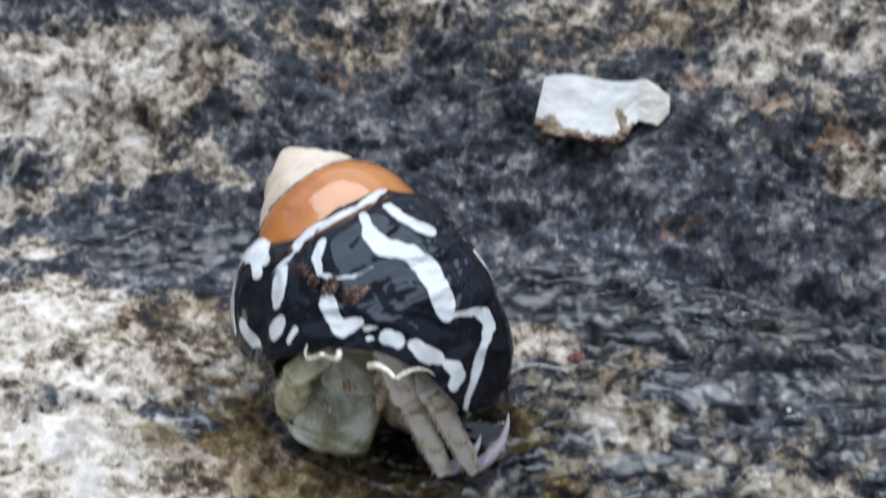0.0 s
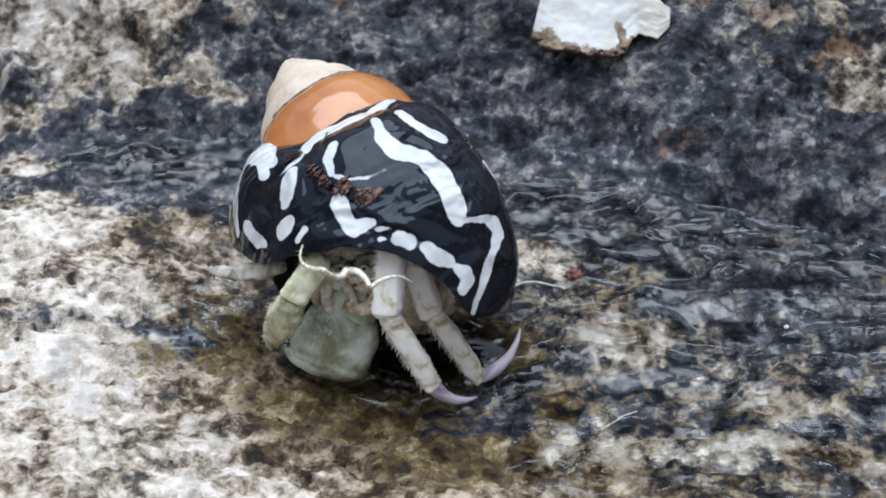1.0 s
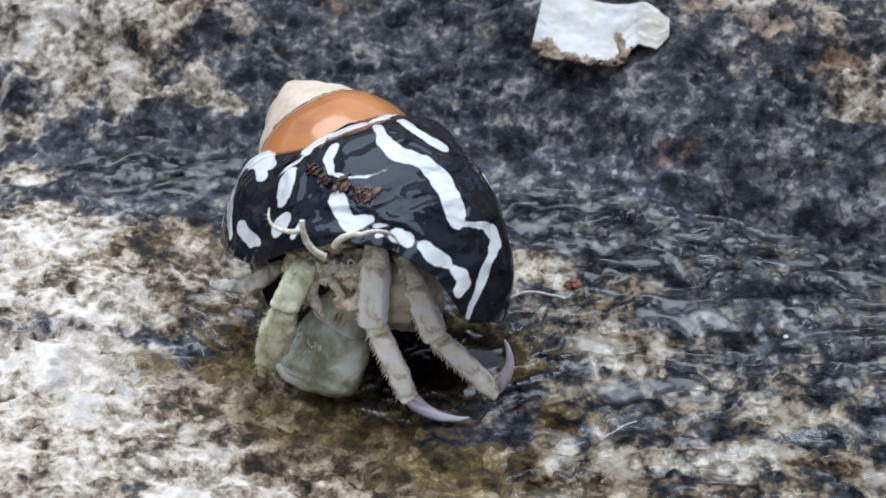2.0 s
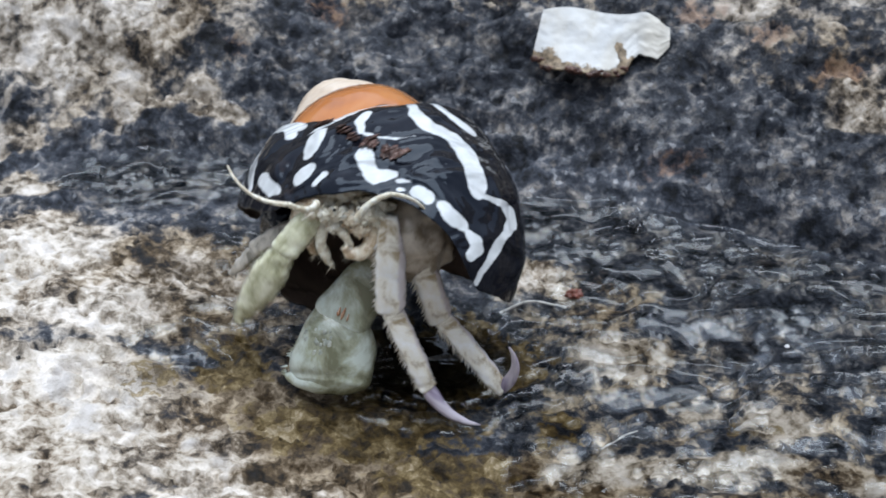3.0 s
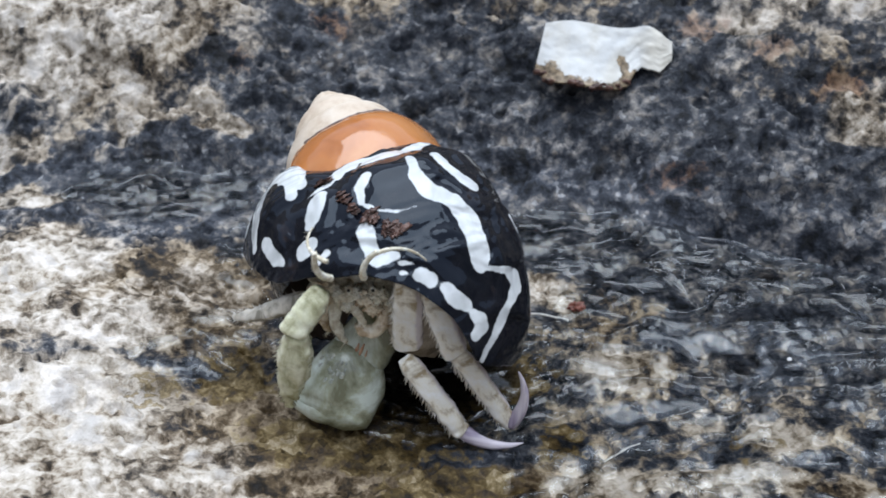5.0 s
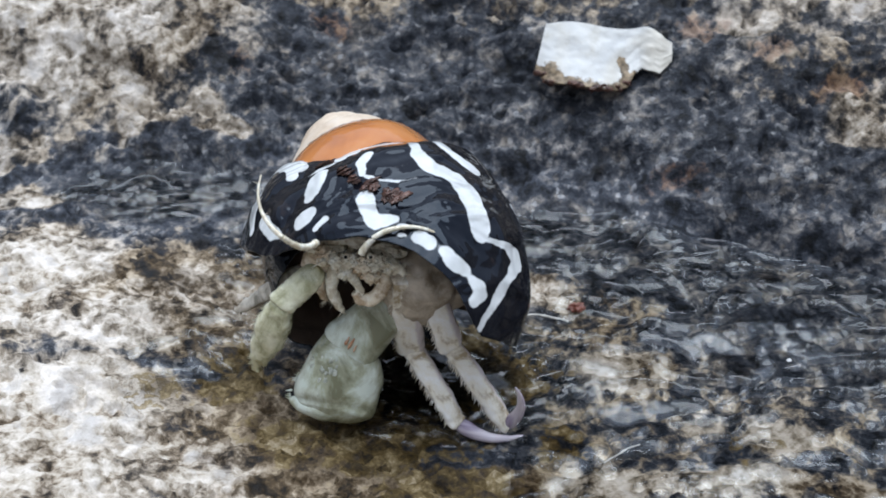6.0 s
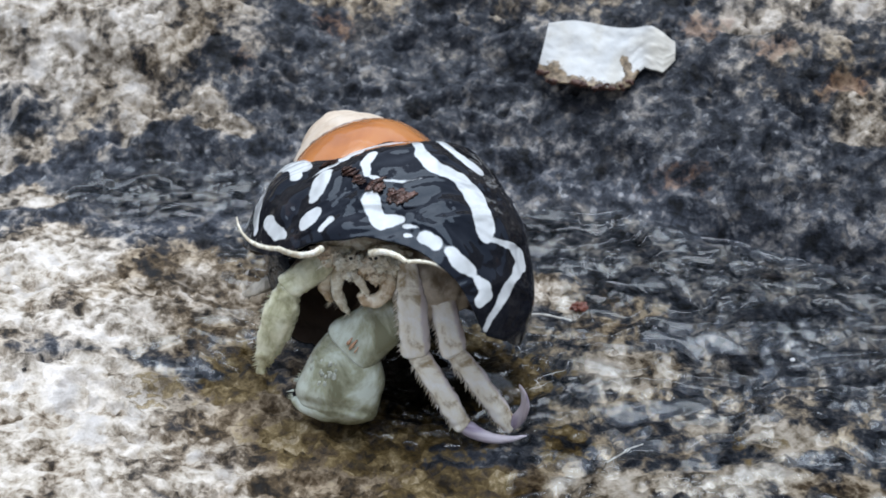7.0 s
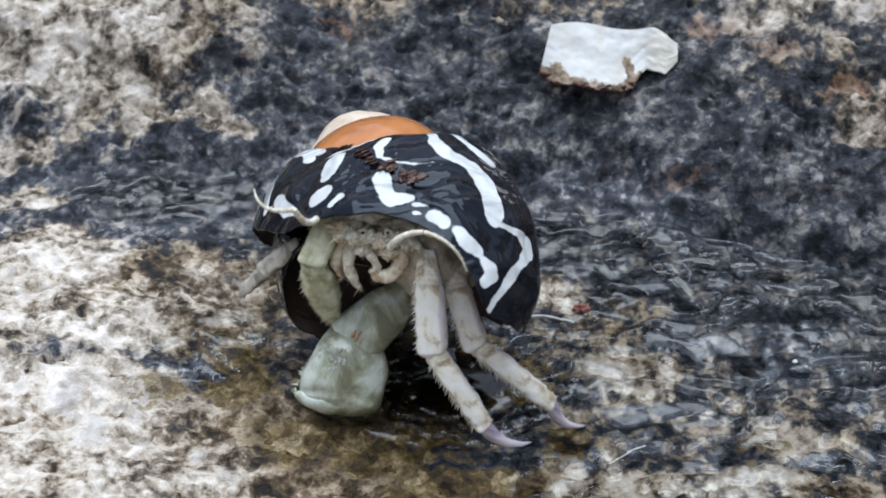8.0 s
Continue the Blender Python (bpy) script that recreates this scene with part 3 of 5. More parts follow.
BACK_STREAKS = [[(-2.5, -0.9, 0.4), (-2.55, -0.2, 0.8), (-2.6, 0.5, 0.5)], [(-3.1, -0.9, 0.5), (-3.15, -0.3, 0.8), (-3.2, 0.3, 0.5)], [(-3.7, -0.9, 0.5), (-3.75, -0.4, 0.8), (-3.8, 0.0, 0.6)],
                [(0.35, -1.2, 0.5), (0.3, -0.9, 0.7)], [(0.7, -1.2, 0.5), (0.65, -1.0, 0.6)]]
STROKES = BROAD_STREAKS + SHORT_STREAKS + SEAM_STREAKS + BACK_STREAKS
BLACK_DOTS = [[(-0.148, -1.0, 0.66), (-0.166, -0.93, 0.66)], [(-0.896, -0.913, 0.2), (-0.931, -0.981, 0.24)]]


def stroke_distance(places, strokes):
    """For each place, how far inside the nearest stroke it lies, in half widths."""
    flat = places.reshape(-1, 3)
    best = np.full(len(flat), -9.0)
    for line in strokes:
        knots = np.array(line)
        u = np.linspace(0, len(knots) - 1, 10 * len(knots))
        turn, around, half = (np.interp(u, np.arange(len(knots)), knots[:, k]) for k in range(3))
        spine_pts = shell_skin(turn, around, 1.0)[0]
        close = np.where(np.linalg.norm(flat - spine_pts[len(u) // 2], axis=1) < 13)[0]
        for p, h in zip(spine_pts, half):
            d = np.linalg.norm(flat[close] - p, axis=1)
            best[close] = np.maximum(best[close], (h * 1.04 - d) / 0.35)
    return best.reshape(places.shape[:-1])


def facets(u, v, seed):
    """Worn planes with soft creases between them: random tilted cells, about -0.5 .. 0.5."""
    iu, iv = np.floor(u), np.floor(v)
    top, total = 0 * u, 0 * u
    for du in (-1, 0, 1):
        for dv in (-1, 0, 1):
            cu, cv = iu + du, iv + dv
            px, py = cu + hash2(cu, cv, seed), cv + hash2(cu, cv, seed + 1)
            tilt_u, tilt_v = hash2(cu, cv, seed + 2) - 0.5, hash2(cu, cv, seed + 3) - 0.5
            w = np.exp(-34 * ((u - px) ** 2 + (v - py) ** 2))
            top, total = top + w * (tilt_u * (u - px) + tilt_v * (v - py)) * 1.5, total + w
    return top / (total + 1e-9)


def shell_skin(turn, around, bumps):
    """Outer places with growth lines, shallow dents and soft spiral cords."""
    p = whorl(turn, around)
    core = whorl(turn, 0 * around) * 0
    g = SIZE * GROWTH ** (turn / (2 * math.pi))
    core[..., 0], core[..., 1], core[..., 2] = g * CORE * np.cos(turn), g * CORE * np.sin(turn), g * DROP
    out = p - core
    out = out / np.linalg.norm(out, axis=-1, keepdims=True)
    last = bumps >= 1.0
    lift = 0.30 * fbm(turn * 2.1 + 3, around * 2.3, 2, 33) + 0.02 * fbm(turn * 26, around * 1.5, 2, 32) + 0.3 * facets(turn * 2.3 + 0.9 * around, around * 2.0 - 0.7 * turn, 37)
    if last:  # the last turn flattens at the back, swells over the seam near the mouth, and its far rim spreads
        lift = lift - 3.2 * smooth(-1.72, -2.45, turn) * smooth(-4.9, -4.2, turn)
        lift = lift + 1.7 * smooth(-5.0, -5.5, turn) * smooth(-0.6, 0.2, around) * smooth(-6.5, -6.1, turn)
        lift = lift - 0.9 * smooth(-0.55, -1.0, around) * smooth(-0.45, -0.75, turn) + 0.75 * smooth(-0.5, -0.1, turn) * smooth(-0.3, -0.75, around)
        p[..., 2] -= 1.0 * smooth(-0.65, -0.15, turn) * smooth(-0.5, -1.1, around)
    elif bumps == 0.25:
        lift = lift + 0.5
    else:  # the tip is worn blunt
        lift = lift + 2.6 * np.exp(-((turn + 16.5) / 5) ** 2)
        p[..., 2] = np.hypot(p[..., 2], 1.9)
    return p + out * (lift * bumps)[..., None], out


def shell_part(name, turns, arounds, material, parent, bumps, rim=None, layers=None, label=""):
    """One stretch of the spiral as a wall with an inner face."""
    rows, cols = len(turns), arounds
    turn = np.repeat(turns[:, None], cols, 1)
    top = np.full(rows, SEAM - 0.35)
    low = rim(turns) if rim else np.full(rows, 0.3)
    around = top[:, None] + (low - top)[:, None] * np.linspace(0, 1, cols)[None]
    outer, out = shell_skin(turn, around, bumps)
    thick = 0.45 * np.clip((low[:, None] - around) * 6, 0.25, 1)
    inner = outer - out * thick[..., None]
    both = np.concatenate([outer, inner[:, ::-1]], 1)
    both = np.concatenate([both, both[:, :1]], 1)
    extra = []
    if layers:
        w = layers(outer)
        extra.append(("white", np.concatenate([w, w[:, ::-1] * 0 - 5, w[:, :1]], 1)))
    me = grid_mesh(name, both * 0.001, layers=extra, flip=True)
    me.materials.append(material)
    me.materials.append(INNER)
    middle = (np.arange(len(me.polygons)) % (2 * cols)) >= cols
    me.polygons.foreach_set("material_index", middle.astype(np.int32))
    ob = new(name, me)
    ob.parent = parent
    if label:
        ob["label"] = label
    return ob


def build_shell(crab):
    shell = new("shell", None)
    shell.parent = crab
    shell["label"] = "glossy top shell, black with white streaks, orange and cream spire"
    edge = np.array(MOUTH_EDGE)
    turns = np.linspace(-6.47, 0.88, 760)
    shell_part("body_whorl", turns, 190, STRIPED, shell, 1.0, lambda t: np.interp(t, edge[:, 0], edge[:, 1]) + 0.03 * fbm(t * 7, 0 * t, 3, 35),
               lambda p: 0.5 + np.clip(np.minimum(stroke_distance(p, STROKES), -stroke_distance(p, BLACK_DOTS)), -2, 2) * 0.5, "black wet whorl with white streaks and spots")
    shell_part("orange_whorl", np.linspace(-10.6, -6.45, 200), 60, ORANGE, shell, 0.25, label="worn glossy orange whorl")
    shell_part("spire", np.linspace(-52, -10.58, 620), 36, CREAM, shell, 0.15, label="worn cream spire tip")
    # thin grey-brown line laid along the seam of the orange whorl
    bm = bmesh.new()
    turn = np.linspace(-10.4, -6.6, 60)
    tube(bm, [(*q, 0.13, 0.13) for q in shell_skin(turn, np.full(60, SEAM + 0.02), 0.25)[0]], 8, 0.12)
    part("suture", bm, SUTURE, shell, "grey-brown line where two whorls meet")
    for line, count in (([(-0.70, -0.62), (-0.76, -0.47), (-0.80, -0.36), (-0.86, -0.26), (-0.94, -0.15), (-1.01, -0.10)], 44), ([(-0.53, -0.88), (-0.66, -0.92)], 14)):
        knots = np.array(line)
        for i in range(count):
            u = random.random() * (len(line) - 1)
            t, a = (np.interp(u, np.arange(len(line)), knots[:, k]) + random.uniform(-0.03, 0.03) for k in range(2))
            k = random.uniform(0.12, 0.34)
            place, away = (Vector(v[0]) for v in shell_skin(np.array([t]), np.array([a]), 1.0))
            bm = bmesh.new()
            lump(bm, (0, 0, 0), (k * 1.5, k, k * 0.25), 0.9, i * 3.1, 3)
            turned = away.to_track_quat("Z", "Y").to_matrix().to_4x4() @ Matrix.Rotation(i * 1.7, 4, "Z")
            bmesh.ops.transform(bm, matrix=Matrix.Translation(place * 0.001) @ turned, verts=bm.verts)
            part("crust", bm, CRUST, shell)
    return shell


def bristle_part(bm, material, parent):
    ob = part("bristles", bm, material, parent)
    ob["kind"] = "stuff"


def leg_segment(name, crab, length, r0, r1, r2, material, bristles, label, bend=0.0, seed=0, rough=0.16, root=0.3):
    """A leg joint along x: swollen ends, flat sides, bristles along its lower edge."""
    bm = bmesh.new()
    st = [(-root, 0, 0, r0 * 0.6, r0 * 0.5), (0.05, 0, 0, r0 * 0.86, r0 * 0.72), (length * 0.3, 0.04, bend * 0.6, r1 * 0.95, r1 * 0.72), (length * 0.72, 0, bend, (r1 + r2) * 0.52, (r1 + r2) * 0.37),
          (length * 0.93, -0.05, bend * 0.5, r2 * 1.1, r2 * 0.82), (length + 0.05, -0.03, bend * 0.2, r2 * 1.02, r2 * 0.78), (length + 0.2, 0, 0, r2 * 0.6, r2 * 0.5)]
    tube(bm, along(st, 44), 24, rough, seed * 3.7, 0.62)
    segment = part(name, bm, material, crab, label)
    bm = bmesh.new()
    rnd = random.Random(seed)
    for i in range(bristles):
        x = rnd.uniform(0.1, 1.0) * length
        r = np.interp(x, [0, length * 0.35, length], [r0, r1, r2])
        sgn = 1 if rnd.random() < 0.72 else -1
        a = rnd.uniform(-0.5, 0.5)
        y, z = sgn * -r * math.cos(a) * 0.95, r * math.sin(a) * 0.7
        spine(bm, (x, y * 0.85, z), (x + rnd.uniform(0.15, 0.5), y + math.copysign(rnd.uniform(0.1, 0.5 if y < 0 else 0.25), y), z * 1.2), rnd.uniform(0.05, 0.12))
    if length > 5.9:  # a row of stout thorns down the outer edge
        for i in range(int(length * 3.4)):
            x = length * (0.12 + 0.86 * (i + rnd.uniform(-0.3, 0.3)) / (length * 3.4))
            r = np.interp(x, [0, length * 0.35, length], [r0, r1, r2 * 1.08])
            spine(bm, (x - 0.1, -r * 0.8, rnd.uniform(-0.2, 0.3)), (x + rnd.uniform(0.15, 0.4), -r - rnd.uniform(0.15, 0.45), rnd.uniform(-0.1, 0.5)), rnd.uniform(0.10, 0.17))
    bristle_part(bm, material, segment)
    return segment


def toe_segment(name, crab, length, r0, curve, material, label, seed=0):
    """A curved pointed toe along x."""
    bm = bmesh.new()
    st = [(-0.15, 0, 0, r0 * 0.8, r0 * 0.7)]
    for i in range(1, 9):
        f = i / 8
        st.append((length * f, 4 * curve * f * (1 - f), 0, r0 * (1 - f) ** 0.75 + 0.05, (r0 * (1 - f) ** 0.75 + 0.05) * 0.8))
    tube(bm, along(st, 26), 12, 0.03, seed)
    return part(name, bm, material, crab, label)


def feeler(name, crab, length, r0, r1, curve, label, seed=0):
    bm = bmesh.new()
    st = []
    for i in range(9):
        f = i / 8
        st.append((length * f, 4 * curve * f * (1 - f), 0.25 * math.sin(f * 3), r0 + (r1 - r0) * f, r0 + (r1 - r0) * f))
    tube(bm, along(st, 40), 10, 0.02, seed)
    thread = part(name, bm, IVORY, crab, label)
    bm = bmesh.new()
    rnd = random.Random(seed)
    for i in range(14):
        s = st[rnd.randrange(1, 8)]
        spine(bm, s[:3], (s[0] + rnd.uniform(0.1, 0.5), s[1] + rnd.choice((-1, 1)) * rnd.uniform(0.2, 0.45), s[2] + rnd.uniform(-0.2, 0.2)), 0.025)
    bristle_part(bm, IVORY, thread)
    return thread


def big_claw(crab):
    """The flattened hand: narrow at the wrist, flaring to a broad blunt end that the short finger closes like a door."""
    ends, upper, lower = [0.0, 0.2, 0.45, 0.7, 0.88, 1.0], [1.7, 2.0, 2.35, 2.65, 2.75, 2.3], [1.9, 2.7, 4.2, 5.0, 4.4, 2.9]
    slant, lip = Vector((-0.35, 0.94, 0)), Vector((0.94, 0.35, 0))
    boxy = lambda c, k: math.copysign(abs(c) ** k, c)
    bm = bmesh.new()
    made = lump(bm, (0, 0, 0), (1, 1, 1), 0.0, 4.0, 5)
    for v in made:
        d = v.co * 1000
        f = (d.x + 1) / 2
        wide, deep = np.interp(f, ends, upper if d.y < 0 else lower), np.interp(f, ends, [1.4, 1.7, 2.1, 2.2, 1.8, 1.4])
        p = Vector((2.55 + 4.4 * boxy(d.x, 0.7), wide * boxy(d.y, 0.75), deep * boxy(d.z, 0.85)))
        crown = math.exp(-((p.y - 0.4) / 1.5) ** 2 - ((p.x - 2.8) / 2.0) ** 2)
        across = (p - Vector((5.8, 1.1, 0))).dot(lip)
        groove = math.exp(-((across + 0.85 - 0.03 * p.y ** 2) / 0.2) ** 2)
        p.z += (d.z > 0) * (0.30 * crown - 0.22 * groove) + 0.06 * noise.fractal(p * 0.8, 0.6, 2.0, 3)
        v.co = p * 0.001
    hand = part("claw_hand", bm, GREEN, crab, "large flattened grey-green claw with pale grains")
    bm = bmesh.new()
    for v in lump(bm, (0, 0, 0), (1, 1, 1), 0.0, 9.0, 4):
        d = v.co * 1000
        p = Vector((5.8, 1.3, 0.1)) + slant * (3.7 * d.y) + lip * (1.0 * d.x - 0.55 * d.y * d.y) + Vector((0, 0, 1.35 * d.z))
        v.co = (p + Vector((0.05, 0.05, 0.08)) * noise.noise(p * 0.9)) * 0.001
    part("claw_finger", bm, GREEN, hand, "short blunt grey-green finger")
    rnd, bm = random.Random(8), bmesh.new()
    for i in range(60):
        k, x, y = rnd.uniform(0.06, 0.2), rnd.gauss(2.9, 0.9), rnd.gauss(0.35, 0.8)
        z = 2.05 + 0.30 * math.exp(-((y - 0.2) / 1.5) ** 2 - ((x - 2.6) / 2.0) ** 2) - 0.12 * y * y
        lump(bm, (x, y, z), (k * 1.5, k, k * 0.5), 0.5, i * 2.7, 2)
    ob = part("granules", bm, PEARL, hand, "patch of pale grains on the palm")
    ob["kind"] = "stuff"
    rnd, bm = random.Random(3), bmesh.new()
    for i in range(26):  # small blunt teeth along the upper edge
        f = rnd.uniform(0.05, 0.95)
        y, x = -np.interp(f, ends, upper), 6.8 * f
        spine(bm, (x, y + 0.3, 0.3), (x + rnd.uniform(-0.1, 0.2), y - rnd.uniform(0.05, 0.25), rnd.uniform(0.2, 0.9)), rnd.uniform(0.10, 0.2))
    bristle_part(bm, GREEN, hand)
    for ob in (hand, *hand.children):  # the hand hangs a little askew from the wrist
        ob.data.transform(Matrix.Translation((0, -0.0005, 0)) @ Matrix.Rotation(radians(14), 4, "Z"))
    return hand


def build_head(crab):
    """Carapace edge, eyestalks and mouth limbs, in millimetres round the head's middle."""
    bm = bmesh.new()
    lump(bm, (0.4, 2.2, 0.0), (3.4, 2.4, 1.8), 0.16, 2.0, 4)
    head = part("head", bm, MOUTH, crab, "pale tan head with mouth limbs under the shell's edge")
    bm = bmesh.new()
    lump(bm, (5.0, 0.2, -3.4), (3.6, 3.1, 4.0), 0.16, 21.0, 4)
    part("thorax", bm, FLESH, head, "dull brown-grey body behind the legs")
    bm = bmesh.new()
    lump(bm, (-0.3, 0.5, 1.4), (2.7, 1.3, 0.95), 0.35, 6.0, 4)
    part("head_shield", bm, IVORY, head, "cream bumpy shield behind the eyes")
    for x, y, z, a, b, c, seed in ((-2.3, -0.5, 0.7, 1.5, 0.7, 0.6, 11.0), (2.1, -0.8, 0.5, 1.7, 0.7, 0.75, 12.0), (-2.6, 0.1, -1.0, 1.25, 0.9, 1.5, 13.0), (0.2, 0.6, -1.2, 1.5, 0.9, 1.6, 14.0), (2.4, 0.4, -1.0, 1.2, 0.9, 1.3, 15.0)):
        bm = bmesh.new()
        lump(bm, (x, y, z), (a, b, c), 0.30, seed, 4)
        part("mouth_plate", bm, IVORY if seed < 13 else MOUTH, head)
    for i, (x, y, z, k) in enumerate(((-2.4, -1.4, 0.7, 0.7), (-1.3, -1.9, 0.4, 0.65), (-0.3, -2.1, 0.7, 0.55), (0.7, -2.1, 0.2, 0.7), (1.7, -2.0, 0.4, 0.75), (2.7, -1.7, -0.2, 0.7), (1.2, -2.3, -0.7, 0.6), (-0.8, -1.9, -0.6, 0.6), (3.4, -1.2, -0.9, 0.7))):
        bm = bmesh.new()
        lump(bm, (x, y, z), (k * 1.15, k * 0.8, k), 0.55, 31.0 + i * 2.3, 4)
        part("mouth_plate", bm, IVORY if i % 3 else MOUTH, head)
    inner_limbs = [[(-0.6, -0.2, -0.4, 0.55, 0.45), (-1.6, -1.2, -0.9, 0.52, 0.44), (-2.0, -1.9, -2.1, 0.42, 0.36), (-1.7, -2.2, -3.3, 0.38, 0.3), (-1.2, -2.2, -4.4, 0.22, 0.2)],
                   [(-1.6, 0.2, -0.6, 0.5, 0.42), (-2.7, -0.7, -1.5, 0.5, 0.4), (-3.0, -1.1, -2.8, 0.42, 0.34), (-2.6, -1.2, -4.0, 0.26, 0.22)],
                   [(0.6, -0.2, -0.3, 0.6, 0.5), (1.7, -1.2, -0.7, 0.58, 0.48), (2.1, -2.1, -1.7, 0.55, 0.45), (1.4, -2.7, -2.6, 0.52, 0.42), (0.4, -2.7, -2.7, 0.46, 0.38), (-0.1, -2.6, -2.1, 0.3, 0.28)],
                   [(1.9, 0.1, -0.2, 0.55, 0.42), (2.9, -0.7, -0.9, 0.5, 0.4), (3.0, -1.3, -2.0, 0.4, 0.32), (2.3, -1.7, -2.9, 0.26, 0.22)]]
    outer_limbs = [[(-0.2, -0.5, -0.1, 0.36, 0.32), (-0.3, -1.9, -0.9, 0.34, 0.3), (0.3, -2.6, -1.9, 0.3, 0.26), (0.2, -2.7, -3.0, 0.16, 0.15)],
                   [(-2.4, 0.4, 0.2, 0.8, 0.6), (-3.4, -0.4, -0.3, 0.75, 0.55), (-3.9, -0.9, -1.1, 0.6, 0.45)],
                   [(1.2, -0.3, 0.5, 0.5, 0.4), (2.2, -1.3, 0.5, 0.48, 0.36), (3.2, -1.9, 0.1, 0.36, 0.3), (3.9, -2.1, -0.6, 0.2, 0.2)]]
    whiskers = bmesh.new()
    for i, line in enumerate(inner_limbs + outer_limbs):
        bm = bmesh.new()
        tube(bm, along([(*q[:3], q[3] * 1.2, q[4] * 1.2) for q in line], 30), 12, 0.2, i * 4.3)
        rnd = random.Random(i)
        for k in range(40):
            s = line[rnd.randrange(1, len(line))]
            spine(whiskers, s[:3], (s[0] + rnd.uniform(-0.7, 0.7), s[1] - rnd.uniform(0.3, 0.8), s[2] - rnd.uniform(-0.5, 0.6)), 0.03)
        part("mouth_limb", bm, MOUTH if i in (1, 2, 5) else IVORY, head)
    for side in (-1, 1):
        bm = bmesh.new()
        tube(bm, along([(side * 0.6 + 0.3, -0.3, 0.6, 0.3, 0.3), (side * 0.8 + 0.3, -1.4, 1.0, 0.24, 0.24), (side * 0.95 + 0.3, -2.3, 1.3, 0.27, 0.27)], 14), 12, 0.03)
        stalk = part("eyestalk", bm, IVORY, head, "slim ivory eyestalk")
        bm = bmesh.new()
        lump(bm, (side * 0.97 + 0.3, -2.5, 1.36), (0.15, 0.13, 0.13), 0.0, 1.0, 3)
        part("eye", bm, EYE, stalk, "small dark eye")
        bm = bmesh.new()
        tube(bm, along([(side * 1.5, -0.4, 0.1, 0.75, 0.6), (side * 2.2, -1.2, 0.3, 0.62, 0.52), (side * 2.7, -2.0, 0.4, 0.44, 0.38)], 14), 12, 0.10, side)
        for i in range(16):
            spine(whiskers, (side * (1.7 + 0.07 * i), -1.0 - 0.08 * i, 0.6), (side * (1.6 + 0.12 * i), -1.6 - 0.14 * i, 1.0 + 0.04 * (i % 5)), 0.045)
        part("feeler_base", bm, IVORY, head, "bristly ivory feeler base")
    bristle_part(whiskers, IVORY, head)
    return head


def build_crab():
    crab = new("hermit_crab")
    tagged(crab, "small grey-green hermit crab walking in a black and white shell", "hermit crab")
    made = {"shell": build_shell(crab), "head": build_head(crab)}
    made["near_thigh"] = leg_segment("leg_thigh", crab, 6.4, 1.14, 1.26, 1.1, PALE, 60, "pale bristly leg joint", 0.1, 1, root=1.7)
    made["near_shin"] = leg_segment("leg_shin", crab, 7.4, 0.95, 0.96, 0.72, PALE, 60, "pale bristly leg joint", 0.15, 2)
    made["near_toe"] = toe_segment("leg_toe", crab, 5.6, 0.66, -0.75, TOE, "mauve pointed toe", 3)
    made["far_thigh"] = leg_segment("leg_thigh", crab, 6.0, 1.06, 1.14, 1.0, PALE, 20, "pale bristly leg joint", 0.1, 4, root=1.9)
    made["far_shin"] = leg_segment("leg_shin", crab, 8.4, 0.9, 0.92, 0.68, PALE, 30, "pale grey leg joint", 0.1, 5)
    made["far_toe"] = toe_segment("leg_toe", crab, 5.4, 0.6, -0.8, TOE, "mauve curved toe", 6)
    made["claw_arm"] = leg_segment("claw_arm", crab, 5.6, 1.7, 2.15, 2.3, GREEN, 10, "stout grey-green claw arm", 0.2, 7, 0.05, root=2.0)
    made["claw_hand"] = big_claw(crab)
    for y, z, l in ((-0.5, 2.0, 0.35), (-0.1, 2.05, 0.6), (0.4, 2.02, 0.3)):
        bm = bmesh.new()
        tube(bm, along([(4.9 - l, y, z - 0.1, 0.05, 0.05), (5.0, y + 0.15, z + 0.08, 0.13, 0.1), (5.1 + l * 0.4, y + 0.2, z, 0.05, 0.05)], 12), 8, 0.08)
        part("joint_skin", bm, ORANGE_JOINT, made["claw_arm"], "orange streak at the claw's joint")
    made["small_arm"] = leg_segment("small_arm", crab, 4.0, 0.95, 1.15, 1.05, YELLOW, 14, "yellowish small claw arm", 0.1, 8)
    made["small_claw"] = leg_segment("small_claw", crab, 8.0, 1.05, 1.45, 0.4, YELLOW, 160, "yellowish bristly small claw", 0.3, 9, 0.3)
    made["side_thigh"] = leg_segment("leg_thigh", crab, 4.5, 0.6, 0.75, 0.65, GREY, 20, "grey side leg joint", 0.1, 10)
    made["side_toe"] = leg_segment("leg_toe", crab, 4.0, 0.62, 0.6, 0.25, GREY, 30, "grey bristly side leg", 0.2, 11)
    made["left_antenna_base"] = feeler("antenna_base", crab, 4.0, 0.30, 0.21, 0.5, "ivory feeler", 12)
    made["left_antenna"] = feeler("antenna", crab, 5.2, 0.20, 0.06, 0.8, "thin ivory feeler", 13)
    made["right_antenna_base"] = feeler("antenna_base", crab, 3.4, 0.29, 0.20, 0.35, "ivory feeler", 14)
    made["right_antenna"] = feeler("antenna", crab, 4.4, 0.19, 0.06, 0.6, "thin ivory feeler", 15)
    return made


crab_parts = build_crab()


# ---- loose things on the rock ----
def rock_height(x, y):
    xx, yy = np.array([float(x)]), np.array([float(y)])
    return float((broad(xx, yy) + relief(xx, yy))[0])


